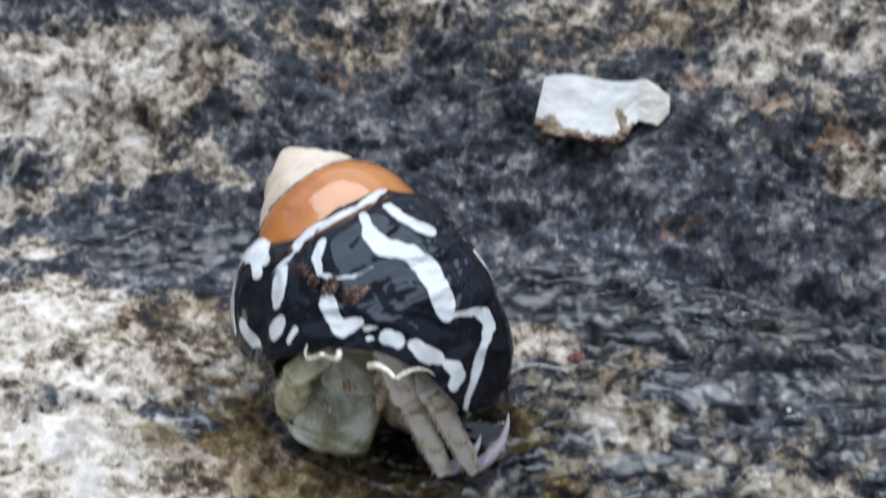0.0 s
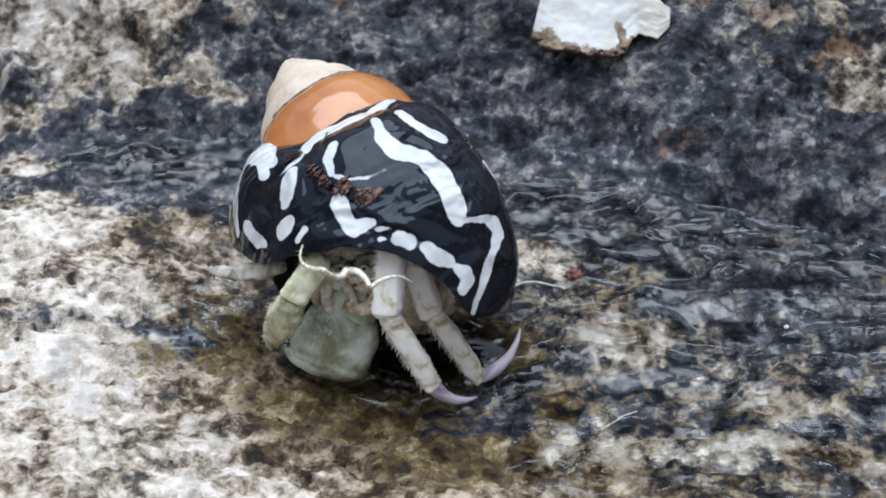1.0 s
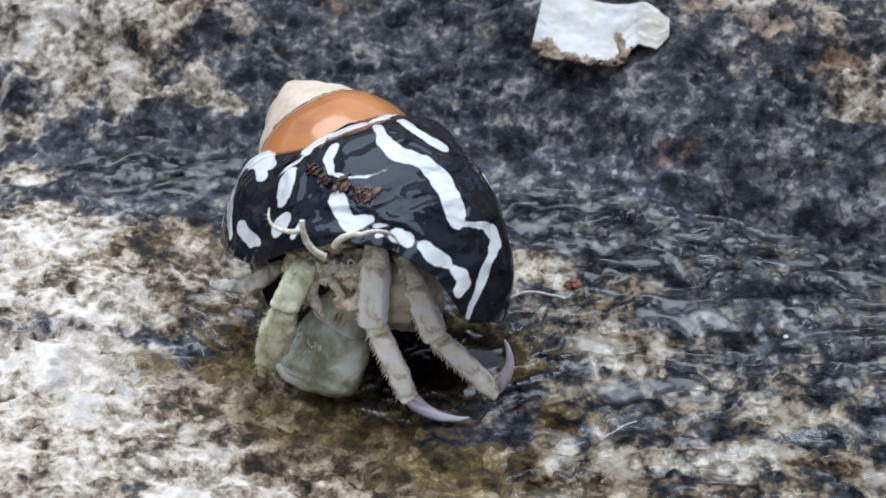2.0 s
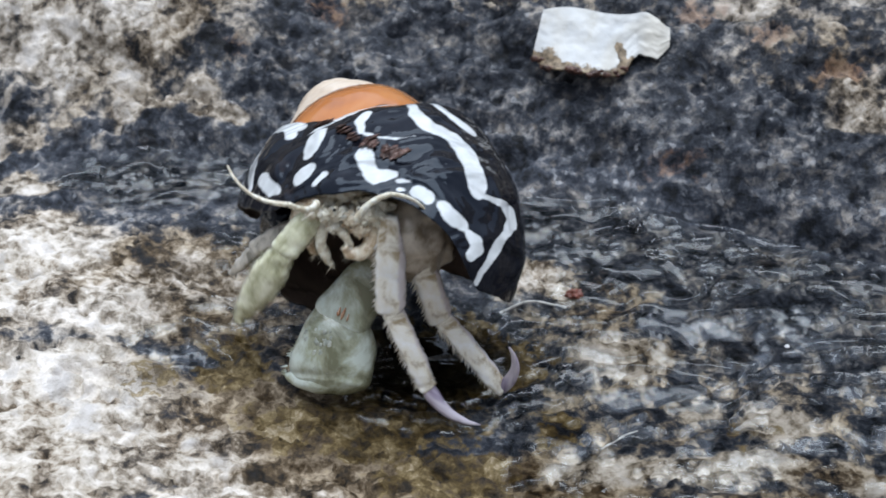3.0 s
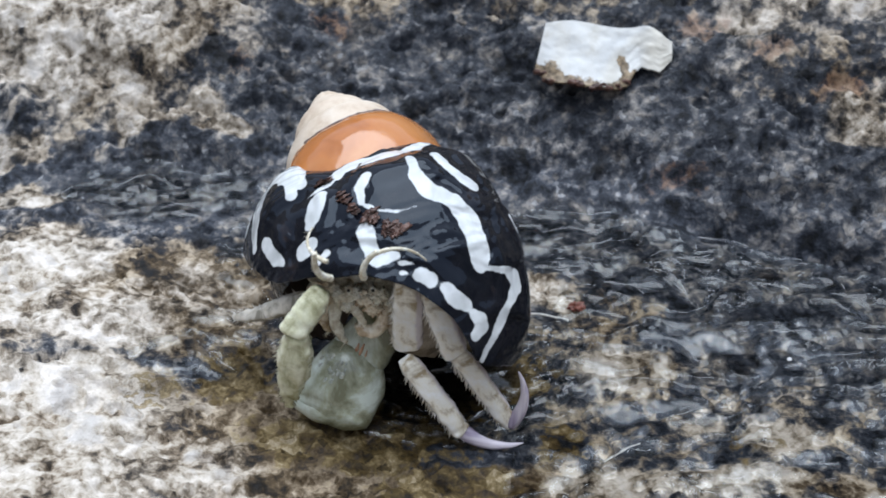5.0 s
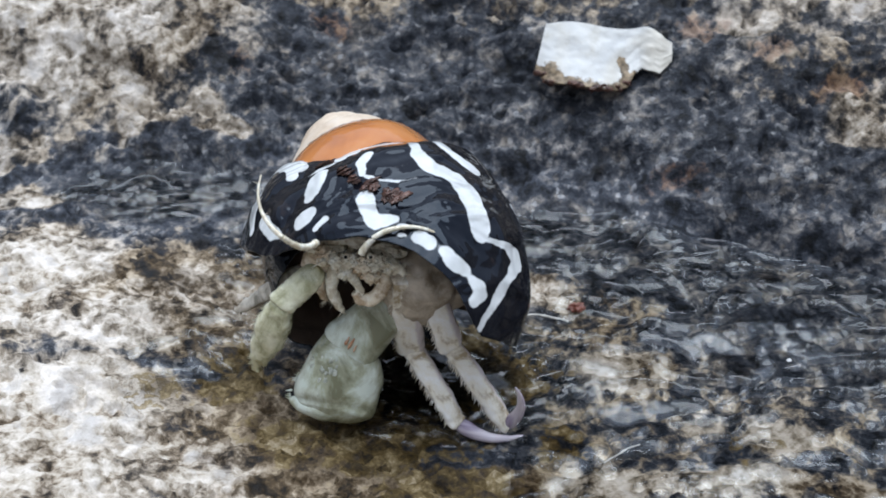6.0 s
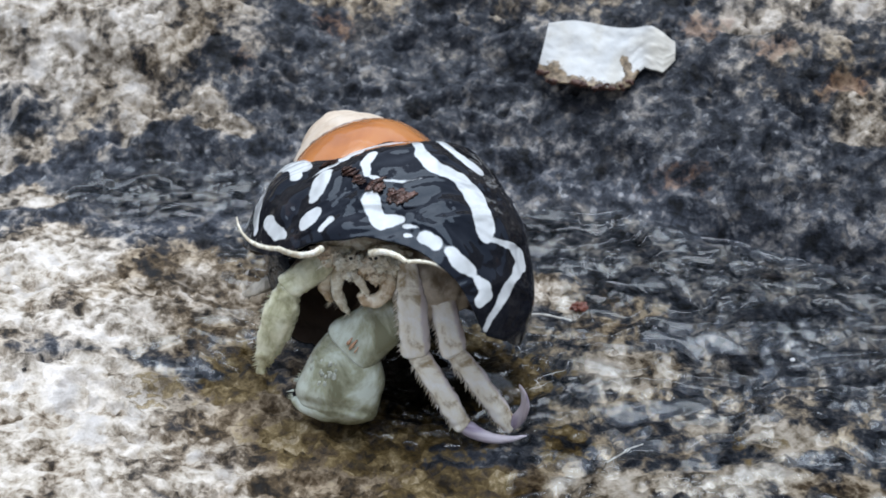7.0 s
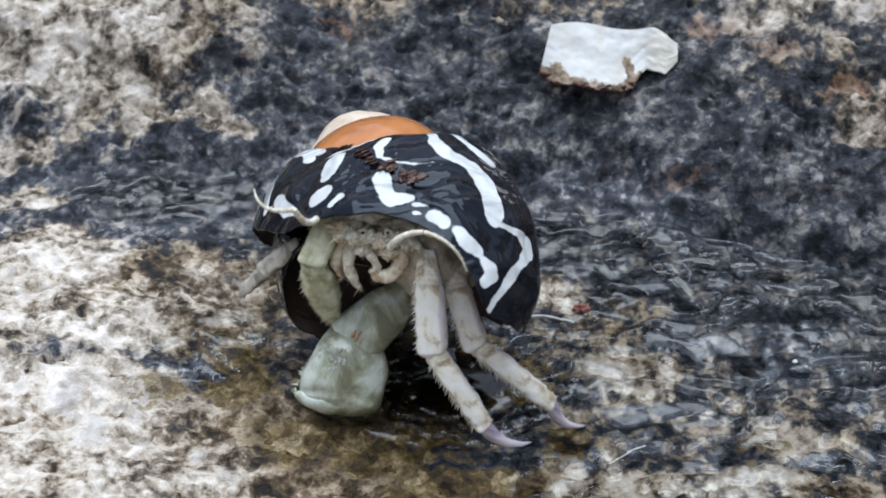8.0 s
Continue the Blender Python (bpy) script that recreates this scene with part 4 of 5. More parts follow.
def shell_fragment():
    """A broken white shell plate on the bank: a cupped main piece with a side lobe."""
    cols, rows = 90, 46
    u, v = np.meshgrid(np.linspace(0, 1, cols), np.linspace(0, 1, rows))
    x = 13.6 * u
    top = 6.6 + 0.25 * np.sin(u * 9) - 0.9 * smooth(0.7, 1.0, u) ** 2 * 1.6
    low = np.interp(u, [0, 0.06, 0.2, 0.42, 0.58, 0.66, 0.71, 0.76, 0.90, 1.0], [1.1, 0.2, -0.5, -1.0, -0.8, -0.2, 1.5, 2.1, 1.5, 3.2]) + 0.25 * fbm(u * 14, 0 * u, 3, 51)
    w = top + (low - top) * v
    n = 1.4 + 2.2 * np.sin(np.clip(u / 0.74, 0, 1) * math.pi) * (0.4 + 0.6 * v) + 1.0 * smooth(0.62, 0.84, u) - 0.4 * smooth(0.9, 1.0, u) + 0.25 * fbm(u * 5, v * 3, 3, 52)
    x = x - 1.0 * v * np.clip(1 - u / 0.4, 0, 1) + 0.5
    dirt = np.clip(0.85 * smooth(0.74, 1.0, v) * smooth(0.76, 0.64, u) + 0.8 * np.exp(-((u - 0.1) / 0.09) ** 2) * smooth(0.45, 0.9, v) + 0.95 * np.exp(-((u - 0.62 - 0.12 * (v - 0.6)) / 0.05) ** 2) * smooth(0.3, 0.6, v), 0, 1)
    face = np.stack([x, w * 0.74 - n * 0.60, w * 0.67 + n * 0.66], -1)
    face[..., 2] -= 0.03 * x
    face[..., 2] += 0.5
    rear = face + np.array([0, 0.62, -0.45])
    both = np.concatenate([face, rear[::-1]], 0)
    both = np.concatenate([both, both[:1]], 0)
    d = np.concatenate([dirt, dirt[::-1], dirt[:1]], 0)
    me = grid_mesh("shell_fragment", both * 0.001, layers=(("dirt", d),), flip=True)
    me.materials.append(CHALK)
    ob = tagged(new("shell_fragment", me), "broken white shell piece with brown grime, lying on the bank", "shell fragment")
    ob.matrix_basis = pose(0.0142, 0.0362, 0.0076, 0, 0, -4)
    rnd = random.Random(5)
    for i in range(16):
        col = int(rnd.uniform(0.02, 0.66) * cols)
        c = face[rows - 1 - rnd.randrange(0, 5), col]
        k = rnd.uniform(0.12, 0.38)
        bm = bmesh.new()
        lump(bm, (c[0], c[1] - 0.02, c[2] - 0.05), (k * 1.6, k * 0.6, k), 0.9, i * 1.9, 2)
        part("grime", bm, CRUST, ob, "brown grime along the broken edge")
    return ob


def strand(points, radius, label):
    bm = bmesh.new()
    tube(bm, along([(*p, radius, radius) for p in points], 30), 8, 0.02)
    me = bpy.data.meshes.new("strand")
    bm.to_mesh(me)
    bm.free()
    me.materials.append(STRAW)
    return tagged(new("strand", me), label, "strand")


def grit(x, y, size, material, name, label):
    bm = bmesh.new()
    lump(bm, (0, 0, 0), (size, size * 0.8, size * 0.6), 0.5, x, 3)
    me = bpy.data.meshes.new(name)
    bm.to_mesh(me)
    bm.free()
    me.materials.append(material)
    ob = tagged(new(name, me), label, name)
    ob.location = (x * 0.001, y * 0.001, (rock_height(x, y) + size * 0.3) * 0.001)
    return ob


shell_fragment()
strand([(9.4, 6.2, rock_height(9.4, 6.2) + 0.5), (12.2, 7.4, rock_height(12.2, 7.4) + 0.4), (15.6, 7.0, rock_height(15.6, 7.0) + 0.3)], 0.12, "thin pale fibre lying on wet rock")
strand([(17.0, -10.6, rock_height(17.0, -10.6) + 0.35), (18.8, -9.3, rock_height(18.8, -9.3) + 0.4), (20.4, -8.4, rock_height(20.4, -8.4) + 0.3)], 0.07, "thin pale fibre lying on wet rock")
grit(16.5, 8.6, 0.75, RED_GRIT, "pebble", "small reddish-brown pebble on wet rock")
grit(-31.9, -3.7, 0.22, EYE, "grit", "tiny dark grit grain on pale stone")
# a sparkle on the wet rock, put in as a pale grain
grit(35.3, 2.1, 0.22, SPARKLE, "grit", "tiny pale grain in place of a sparkle on wet rock")


def motions():
    walk(crab_parts["near_thigh"], [(0, limb(-1.4,-2.3,12.7, 0.9,-5.3,7.6)), (0.5, limb(-0.9,-3.0,12.8, 0.6,-4.5,6.7)), (1, limb(0.3,-4.5,15.7, -0.2,-8.2,10.5)),
        (1.5, limb(-0.5,-5.8,15.2, -0.9,-5.8,8.9)), (1.7, limb(-0.8,-5.6,15.9, -1.1,-7.4,9.8)), (2.8, limb(-1.1,-6.6,15.3, -1.6,-5.0,9.1)),
        (3, limb(-0.1,-3.4,16.4, -0.1,-4.9,10.2)), (3.2, limb(1.5,-2.1,15.9, 1.2,-0.3,9.8)), (3.5, limb(-0.1,-3.8,15.6, 0.1,-6.1,9.7)),
        (3.7, limb(2.2,-5.1,15.5, 2.2,-6.9,9.4)), (4, limb(-0.9,-2.1,7.0, 0.0,-8.2,8.6)), (4.5, limb(2.1,-2.1,14.5, 2.3,-6.5,9.9)),
        (4.7, limb(1.6,-6.1,15.4, 1.3,-7.7,9.2)), (5.8, limb(0.7,-5.9,11.9, 1.0,-4.0,5.8)), (6, limb(0.7,-4.1,12.4, 1.2,-3.4,6.1)),
        (6.5, limb(1.1,-4.7,13.7, 1.6,-5.3,7.4)), (7, limb(1.0,-4.6,14.2, 1.5,-6.2,8.0)), (7.5, limb(1.1,-4.6,13.1, 1.3,-4.7,6.7)),
        (8, limb(2.3,-4.8,15.4, 2.7,-8.0,9.9))])
    walk(crab_parts["near_shin"], [(0, limb(0.9,-5.3,7.6, 3.9,-6.9,1.0)), (0.5, limb(0.6,-4.5,6.7, 4.1,-5.7,0.3)), (1, limb(-0.2,-8.2,10.5, 3.3,-9.7,4.2)),
        (1.5, limb(-0.9,-5.8,8.9, 1.9,-7.6,2.2)), (1.7, limb(-1.1,-7.4,9.8, 1.6,-9.2,3.2)), (2.8, limb(-1.6,-5.0,9.1, 1.2,-7.0,2.5)),
        (3, limb(-0.1,-4.9,10.2, 2.8,-7.3,3.8)), (3.2, limb(1.2,-0.3,9.8, 3.9,-4.6,4.4)), (3.5, limb(0.1,-6.1,9.7, 3.3,-10.5,4.6)),
        (3.7, limb(2.2,-6.9,9.4, 5.8,-11.2,4.5)), (4, limb(0.0,-8.2,8.6, 4.4,-10.0,2.9)), (4.5, limb(2.3,-6.5,9.9, 7.4,-8.6,4.9)),
        (4.7, limb(1.3,-7.7,9.2, 5.5,-8.8,3.2)), (5.8, limb(1.0,-4.0,5.8, 4.9,-8.2,1.1)), (6, limb(1.2,-3.4,6.1, 5.1,-7.6,1.4)),
        (6.5, limb(1.6,-5.3,7.4, 5.1,-7.4,1.2)), (7, limb(1.5,-6.2,8.0, 5.2,-8.4,2.0)), (7.5, limb(1.3,-4.7,6.7, 5.5,-7.6,1.3)),
        (8, limb(2.7,-8.0,9.9, 6.8,-10.5,4.2))])
    walk(crab_parts["near_toe"], [(0, limb(3.9,-6.9,1.0, 7.1,-2.4,0.6)), (0.5, limb(4.1,-5.7,0.3, 7.3,-1.2,0.6)), (1, limb(3.3,-9.7,4.2, 7.0,-7.7,0.6)),
        (1.5, limb(1.9,-7.6,2.2, 7.1,-9.1,0.6)), (1.7, limb(1.6,-9.2,3.2, 6.6,-9.1,0.6)), (2.8, limb(1.2,-7.0,2.5, 6.7,-8.7,0.6)),
        (3, limb(2.8,-7.3,3.8, 7.2,-8.7,0.6)), (3.2, limb(3.9,-4.6,4.4, 7.4,-8.2,0.6)), (3.5, limb(3.3,-10.5,4.6, 7.1,-9.2,0.6)),
        (3.7, limb(5.8,-11.2,4.5, 8.3,-8.1,0.6)), (4, limb(4.4,-10.0,2.9, 8.4,-6.8,0.6)), (4.5, limb(7.4,-8.6,4.9, 10.9,-9.2,0.6)),
        (4.7, limb(5.5,-8.8,3.2, 10.5,-9.1,0.6)), (5.8, limb(4.9,-8.2,1.1, 10.5,-8.8,0.6)), (6, limb(5.1,-7.6,1.4, 10.8,-8.4,0.6)),
        (6.5, limb(5.1,-7.4,1.2, 10.6,-8.1,0.6)), (7, limb(5.2,-8.4,2.0, 10.6,-8.4,0.6)), (7.5, limb(5.5,-7.6,1.3, 11.0,-8.5,0.6)),
        (8, limb(6.8,-10.5,4.2, 10.8,-9.0,0.6))])
    walk(crab_parts["far_thigh"], [(0, limb(1.5,-0.5,9.4, 3.0,-6.3,8.8)), (0.5, limb(1.4,-0.3,9.4, 2.9,-6.0,9.0)), (1, limb(1.4,-4.7,14.2, 3.2,-5.8,8.6)),
        (1.5, limb(1.6,-4.9,13.2, 3.8,-6.5,7.9)), (1.7, limb(1.4,-5.0,13.1, 3.6,-6.6,7.8)), (2.8, limb(1.7,-5.3,12.9, 2.9,-3.7,7.2)),
        (3, limb(2.3,-2.7,13.2, 3.8,-2.7,7.4)), (3.2, limb(3.9,-1.5,13.4, 4.7,-0.4,7.6)), (3.5, limb(2.8,-2.9,12.2, 3.8,-1.8,6.3)),
        (3.7, limb(3.3,-4.2,13.3, 5.8,-7.1,8.7)), (4, limb(2.1,-2.9,6.6, 3.8,-8.4,8.2)), (4.5, limb(3.9,-2.1,11.6, 6.0,-6.9,8.8)),
        (4.7, limb(3.2,-5.3,13.9, 5.3,-6.5,8.4)), (5.8, limb(2.7,-6.0,13.8, 4.6,-6.4,8.1)), (6, limb(2.7,-3.5,13.0, 4.5,-4.7,7.4)),
        (6.5, limb(3.1,-3.8,13.3, 4.6,-5.9,7.9)), (7, limb(3.1,-3.5,13.2, 4.6,-6.2,8.0)), (7.5, limb(3.3,-3.5,13.3, 4.7,-6.1,8.1)),
        (8, limb(4.2,-3.7,14.1, 6.1,-6.3,9.0))])
    walk(crab_parts["far_shin"], [(0, limb(3.0,-6.3,8.8, 6.4,-6.9,1.2)), (0.5, limb(2.9,-6.0,9.0, 6.0,-6.3,1.2)), (1, limb(3.2,-5.8,8.6, 7.2,-6.0,1.2)),
        (1.5, limb(3.8,-6.5,7.9, 8.9,-6.6,1.2)), (1.7, limb(3.6,-6.6,7.8, 8.8,-6.5,1.2)), (2.8, limb(2.9,-3.7,7.2, 8.3,-5.7,1.2)),
        (3, limb(3.8,-2.7,7.4, 9.1,-5.0,1.2)), (3.2, limb(4.7,-0.4,7.6, 9.2,-3.4,1.2)), (3.5, limb(3.8,-1.8,6.3, 9.2,-6.0,1.5)),
        (3.7, limb(5.8,-7.1,8.7, 9.3,-5.7,1.2)), (4, limb(3.8,-8.4,8.2, 8.3,-7.1,1.2)), (4.5, limb(6.0,-6.9,8.8, 9.6,-6.8,1.2)),
        (4.7, limb(5.3,-6.5,8.4, 9.6,-7.2,1.2)), (5.8, limb(4.6,-6.4,8.1, 9.1,-8.1,1.2)), (6, limb(4.5,-4.7,7.4, 9.2,-7.7,1.2)),
        (6.5, limb(4.6,-5.9,7.9, 9.3,-7.7,1.2)), (7, limb(4.6,-6.2,8.0, 9.3,-7.8,1.2)), (7.5, limb(4.7,-6.1,8.1, 9.3,-7.7,1.2)),
        (8, limb(6.1,-6.3,9.0, 12.4,-7.3,3.5))])
    walk(crab_parts["far_toe"], [(0, limb(6.4,-6.9,1.2, 9.6,-3.7,4.9)), (0.5, limb(6.0,-6.3,1.2, 10.0,-3.4,4.7)), (1, limb(7.2,-6.0,1.2, 10.8,-3.3,4.5)),
        (1.5, limb(8.9,-6.6,1.2, 9.6,-5.2,6.4)), (1.7, limb(8.8,-6.5,1.2, 9.2,-5.9,6.6)), (2.8, limb(8.3,-5.7,1.2, 9.4,-5.3,6.5)),
        (3, limb(9.1,-5.0,1.2, 9.5,-5.6,6.5)), (3.2, limb(9.2,-3.4,1.2, 9.3,-5.2,6.3)), (3.5, limb(9.2,-6.0,1.5, 8.8,-3.1,5.5)),
        (3.7, limb(9.3,-5.7,1.2, 10.0,-4.7,6.5)), (4, limb(8.3,-7.1,1.2, 8.1,-2.8,5.8)), (4.5, limb(9.6,-6.8,1.2, 8.2,-2.8,5.5)),
        (4.7, limb(9.6,-7.2,1.2, 9.8,-5.2,6.2)), (5.8, limb(9.1,-8.1,1.2, 9.5,-8.7,6.5)), (6, limb(9.2,-7.7,1.2, 9.7,-8.7,6.5)),
        (6.5, limb(9.3,-7.7,1.2, 9.8,-8.7,6.5)), (7, limb(9.3,-7.8,1.2, 9.8,-8.5,6.5)), (7.5, limb(9.3,-7.7,1.2, 9.6,-8.7,6.5)),
        (8, limb(12.4,-7.3,3.5, 14.5,-6.4,0.8))])
    walk(crab_parts["claw_arm"], [(0, limb(-3.4,-1.6,12.6, -3.9,-2.7,7.2)), (0.5, limb(-0.0,-2.9,11.4, -3.2,-3.2,6.8)), (1, limb(-0.5,-1.9,11.2, -3.5,-2.8,6.5)),
        (1.5, limb(-0.6,-0.8,9.8, -4.0,-2.2,5.5)), (1.7, limb(-0.7,-2.7,11.0, -4.1,-4.0,6.7)), (2.8, limb(-1.6,-0.0,10.5, -4.6,-1.7,6.1)),
        (3, limb(-1.2,-0.0,10.9, -4.3,-2.0,6.7)), (3.2, limb(-1.5,2.7,10.6, -4.3,0.3,6.3)), (3.5, limb(-1.3,-3.1,12.2, -5.0,-4.9,8.3)),
        (3.7, limb(0.8,-2.6,10.4, -2.8,-3.9,6.4)), (4, limb(-1.9,-4.0,13.0, -3.6,-4.9,7.8)), (4.5, limb(0.9,-1.1,9.3, -2.5,-2.3,5.0)),
        (4.7, limb(0.1,-0.9,9.2, -2.9,-2.6,4.8)), (5.8, limb(0.3,-3.0,10.6, -3.2,-4.4,6.6)), (6, limb(0.0,-2.5,10.6, -3.7,-3.9,6.7)),
        (6.5, limb(0.5,-3.4,10.7, -3.8,-4.5,7.2)), (7, limb(0.5,-3.5,10.6, -3.8,-4.6,7.1)), (7.5, limb(0.4,-3.5,10.5, -3.8,-4.6,7.0)),
        (8, limb(0.1,-0.6,9.6, -3.8,-2.1,5.9))])
    walk(crab_parts["claw_hand"], [(0, limb(-3.9,-2.7,7.2, -9.0,-4.3,1.8)), (0.5, limb(-3.2,-3.2,6.8, -8.4,-5.3,1.6)), (1, limb(-3.5,-2.8,6.5, -8.9,-4.8,1.6)),
        (1.5, limb(-4.0,-2.2,5.5, -9.6,-5.5,1.6)), (1.7, limb(-4.1,-4.0,6.7, -9.5,-5.5,1.6)), (2.8, limb(-4.6,-1.7,6.1, -9.3,-5.6,1.6)),
        (3, limb(-4.3,-2.0,6.7, -8.7,-5.6,1.6)), (3.2, limb(-4.3,0.3,6.3, -8.6,-4.2,1.6)), (3.5, limb(-5.0,-4.9,8.3, -8.4,-5.6,1.6)),
        (3.7, limb(-2.8,-3.9,6.4, -8.4,-5.9,1.6)), (4, limb(-3.6,-4.9,7.8, -8.9,-5.2,2.3)), (4.5, limb(-2.5,-2.3,5.0, -9.0,-6.0,1.6)),
        (4.7, limb(-2.9,-2.6,4.8, -8.9,-6.0,1.6)), (5.8, limb(-3.2,-4.4,6.6, -8.4,-7.1,1.6)), (6, limb(-3.7,-3.9,6.7, -8.5,-6.9,1.6)),
        (6.5, limb(-3.8,-4.5,7.2, -8.4,-6.6,1.6)), (7, limb(-3.8,-4.6,7.1, -8.5,-6.9,1.6)), (7.5, limb(-3.8,-4.6,7.0, -8.6,-6.9,1.6)),
        (8, limb(-3.8,-2.1,5.9, -8.7,-6.5,1.6))])
    walk(crab_parts["small_arm"], [(0, limb(-5.2,-4.9,12.9, -7.8,-5.5,10.5)), (0.5, limb(-4.1,-5.2,13.5, -6.9,-6.3,10.8)), (1, limb(-5.4,-5.0,13.5, -7.7,-6.5,10.5)),
        (1.5, limb(-6.0,-5.0,14.1, -7.6,-6.7,10.9)), (1.7, limb(-6.2,-5.3,13.8, -8.0,-7.0,10.6)), (2.8, limb(-7.0,-5.7,17.5, -8.3,-7.5,14.2)),
        (3, limb(-6.0,-1.7,17.4, -8.5,-3.0,14.5)), (3.2, limb(-4.9,-0.2,20.9, -7.7,-1.3,18.3)), (3.5, limb(-5.0,-1.1,17.5, -8.4,-1.8,15.6)),
        (3.7, limb(-3.3,-4.5,14.0, -5.7,-5.7,11.1)), (4, limb(-5.0,-7.4,12.7, -7.8,-8.5,10.0)), (4.5, limb(-4.1,-6.0,13.6, -6.8,-7.2,10.9)),
        (4.7, limb(-4.8,-5.6,13.7, -7.0,-7.1,10.7)), (5.8, limb(-6.2,-6.2,14.4, -8.9,-7.6,11.9)), (6, limb(-6.1,-3.5,14.3, -9.0,-4.7,11.8)),
        (6.5, limb(-5.3,-3.1,15.4, -8.5,-3.9,13.1)), (7, limb(-5.4,-3.0,15.0, -8.6,-3.8,12.8)), (7.5, limb(-5.5,-3.1,14.9, -8.6,-4.0,12.5)),
        (8, limb(-5.3,-1.5,18.2, -6.9,-3.2,14.9))])
    walk(crab_parts["small_claw"], [(0, limb(-7.8,-5.5,10.5, -9.6,-3.0,3.4)), (0.5, limb(-6.9,-6.3,10.8, -10.0,-4.1,3.8)), (1, limb(-7.7,-6.5,10.5, -10.4,-4.2,3.3)),
        (1.5, limb(-7.6,-6.7,10.9, -10.6,-6.5,3.4)), (1.7, limb(-8.0,-7.0,10.6, -10.9,-6.3,3.2)), (2.8, limb(-8.3,-7.5,14.2, -9.8,-7.8,6.4)),
        (3, limb(-8.5,-3.0,14.5, -12.7,-3.5,7.8)), (3.2, limb(-7.7,-1.3,18.3, -13.4,0.7,13.1)), (3.5, limb(-8.4,-1.8,15.6, -13.5,-0.6,9.6)),
        (3.7, limb(-5.7,-5.7,11.1, -6.9,-2.1,4.0)), (4, limb(-7.8,-8.5,10.0, -9.1,-5.4,2.7)), (4.5, limb(-6.8,-7.2,10.9, -8.3,-4.2,3.6)),
        (4.7, limb(-7.0,-7.1,10.7, -8.9,-5.6,3.1)), (5.8, limb(-8.9,-7.6,11.9, -9.2,-8.4,3.9)), (6, limb(-9.0,-4.7,11.8, -11.8,-4.1,4.3)),
        (6.5, limb(-8.5,-3.9,13.1, -11.6,-5.4,5.9)), (7, limb(-8.6,-3.8,12.8, -11.3,-5.8,5.6)), (7.5, limb(-8.6,-4.0,12.5, -11.4,-5.4,5.2)),
        (8, limb(-6.9,-3.2,14.9, -5.7,-1.5,7.2))])
    walk(crab_parts["side_thigh"], [(0, limb(-8.8,-2.4,11.4, -12.1,-1.0,8.8)), (0.5, limb(-8.2,-2.3,11.3, -11.8,-0.8,9.1)), (1, limb(-9.0,-2.7,10.7, -12.6,-1.1,8.5)),
        (1.5, limb(-9.4,-2.6,11.2, -12.9,-1.4,8.7)), (1.7, limb(-9.3,-2.8,11.2, -12.7,-1.7,8.4)), (2.8, limb(-8.5,-3.1,15.5, -11.0,-2.5,11.8)),
        (3, limb(-8.4,0.5,14.4, -11.5,1.4,11.3)), (3.2, limb(-7.4,2.0,17.7, -10.3,2.6,14.3)), (3.5, limb(-7.4,1.3,14.8, -10.5,2.1,11.7)),
        (3.7, limb(-6.7,-2.0,11.3, -10.0,-0.7,8.6)), (4, limb(-8.4,-5.4,9.5, -11.7,-4.1,6.7)), (4.5, limb(-8.0,-3.5,10.7, -11.4,-2.6,7.9)),
        (4.7, limb(-7.6,-3.4,10.9, -11.0,-2.1,8.2)), (5.8, limb(-7.2,-3.4,12.8, -10.3,-2.3,9.7)), (6, limb(-8.0,-0.7,12.1, -11.1,0.0,8.9)),
        (6.5, limb(-7.2,-0.5,13.2, -10.3,0.8,10.2)), (7, limb(-7.4,-0.4,12.8, -10.4,0.8,9.8)), (7.5, limb(-7.5,-0.4,12.7, -10.6,0.7,9.6)),
        (8, limb(-8.5,0.2,14.3, -11.5,0.7,11.0))])
    walk(crab_parts["side_toe"], [(0, limb(-12.1,-1.0,8.8, -14.4,-0.0,6.7)), (0.5, limb(-11.8,-0.8,9.1, -14.0,0.2,7.0)), (1, limb(-12.6,-1.1,8.5, -15.1,0.6,7.4)),
        (1.5, limb(-12.9,-1.4,8.7, -15.9,0.4,7.8)), (1.7, limb(-12.7,-1.7,8.4, -15.7,0.1,7.5)), (2.8, limb(-11.0,-2.5,11.8, -12.7,-1.8,9.4)),
        (3, limb(-11.5,1.4,11.3, -13.8,1.8,8.5)), (3.2, limb(-10.3,2.6,14.3, -15.1,2.4,10.9)), (3.5, limb(-10.5,2.1,11.7, -14.7,3.0,9.5)),
        (3.7, limb(-10.0,-0.7,8.6, -13.7,0.1,6.3)), (4, limb(-11.7,-4.1,6.7, -14.4,-2.6,5.3)), (4.5, limb(-11.4,-2.6,7.9, -14.6,-1.1,6.6)),
        (4.7, limb(-11.0,-2.1,8.2, -14.1,-0.6,6.9)), (5.8, limb(-10.3,-2.3,9.7, -12.0,-2.0,6.9)), (6, limb(-11.1,0.0,8.9, -13.4,0.8,6.7)),
        (6.5, limb(-10.3,0.8,10.2, -13.0,1.6,8.0)), (7, limb(-10.4,0.8,9.8, -13.1,1.6,7.6)), (7.5, limb(-10.6,0.7,9.6, -13.3,1.5,7.3)),
        (8, limb(-11.5,0.7,11.0, -13.7,1.1,8.2))])
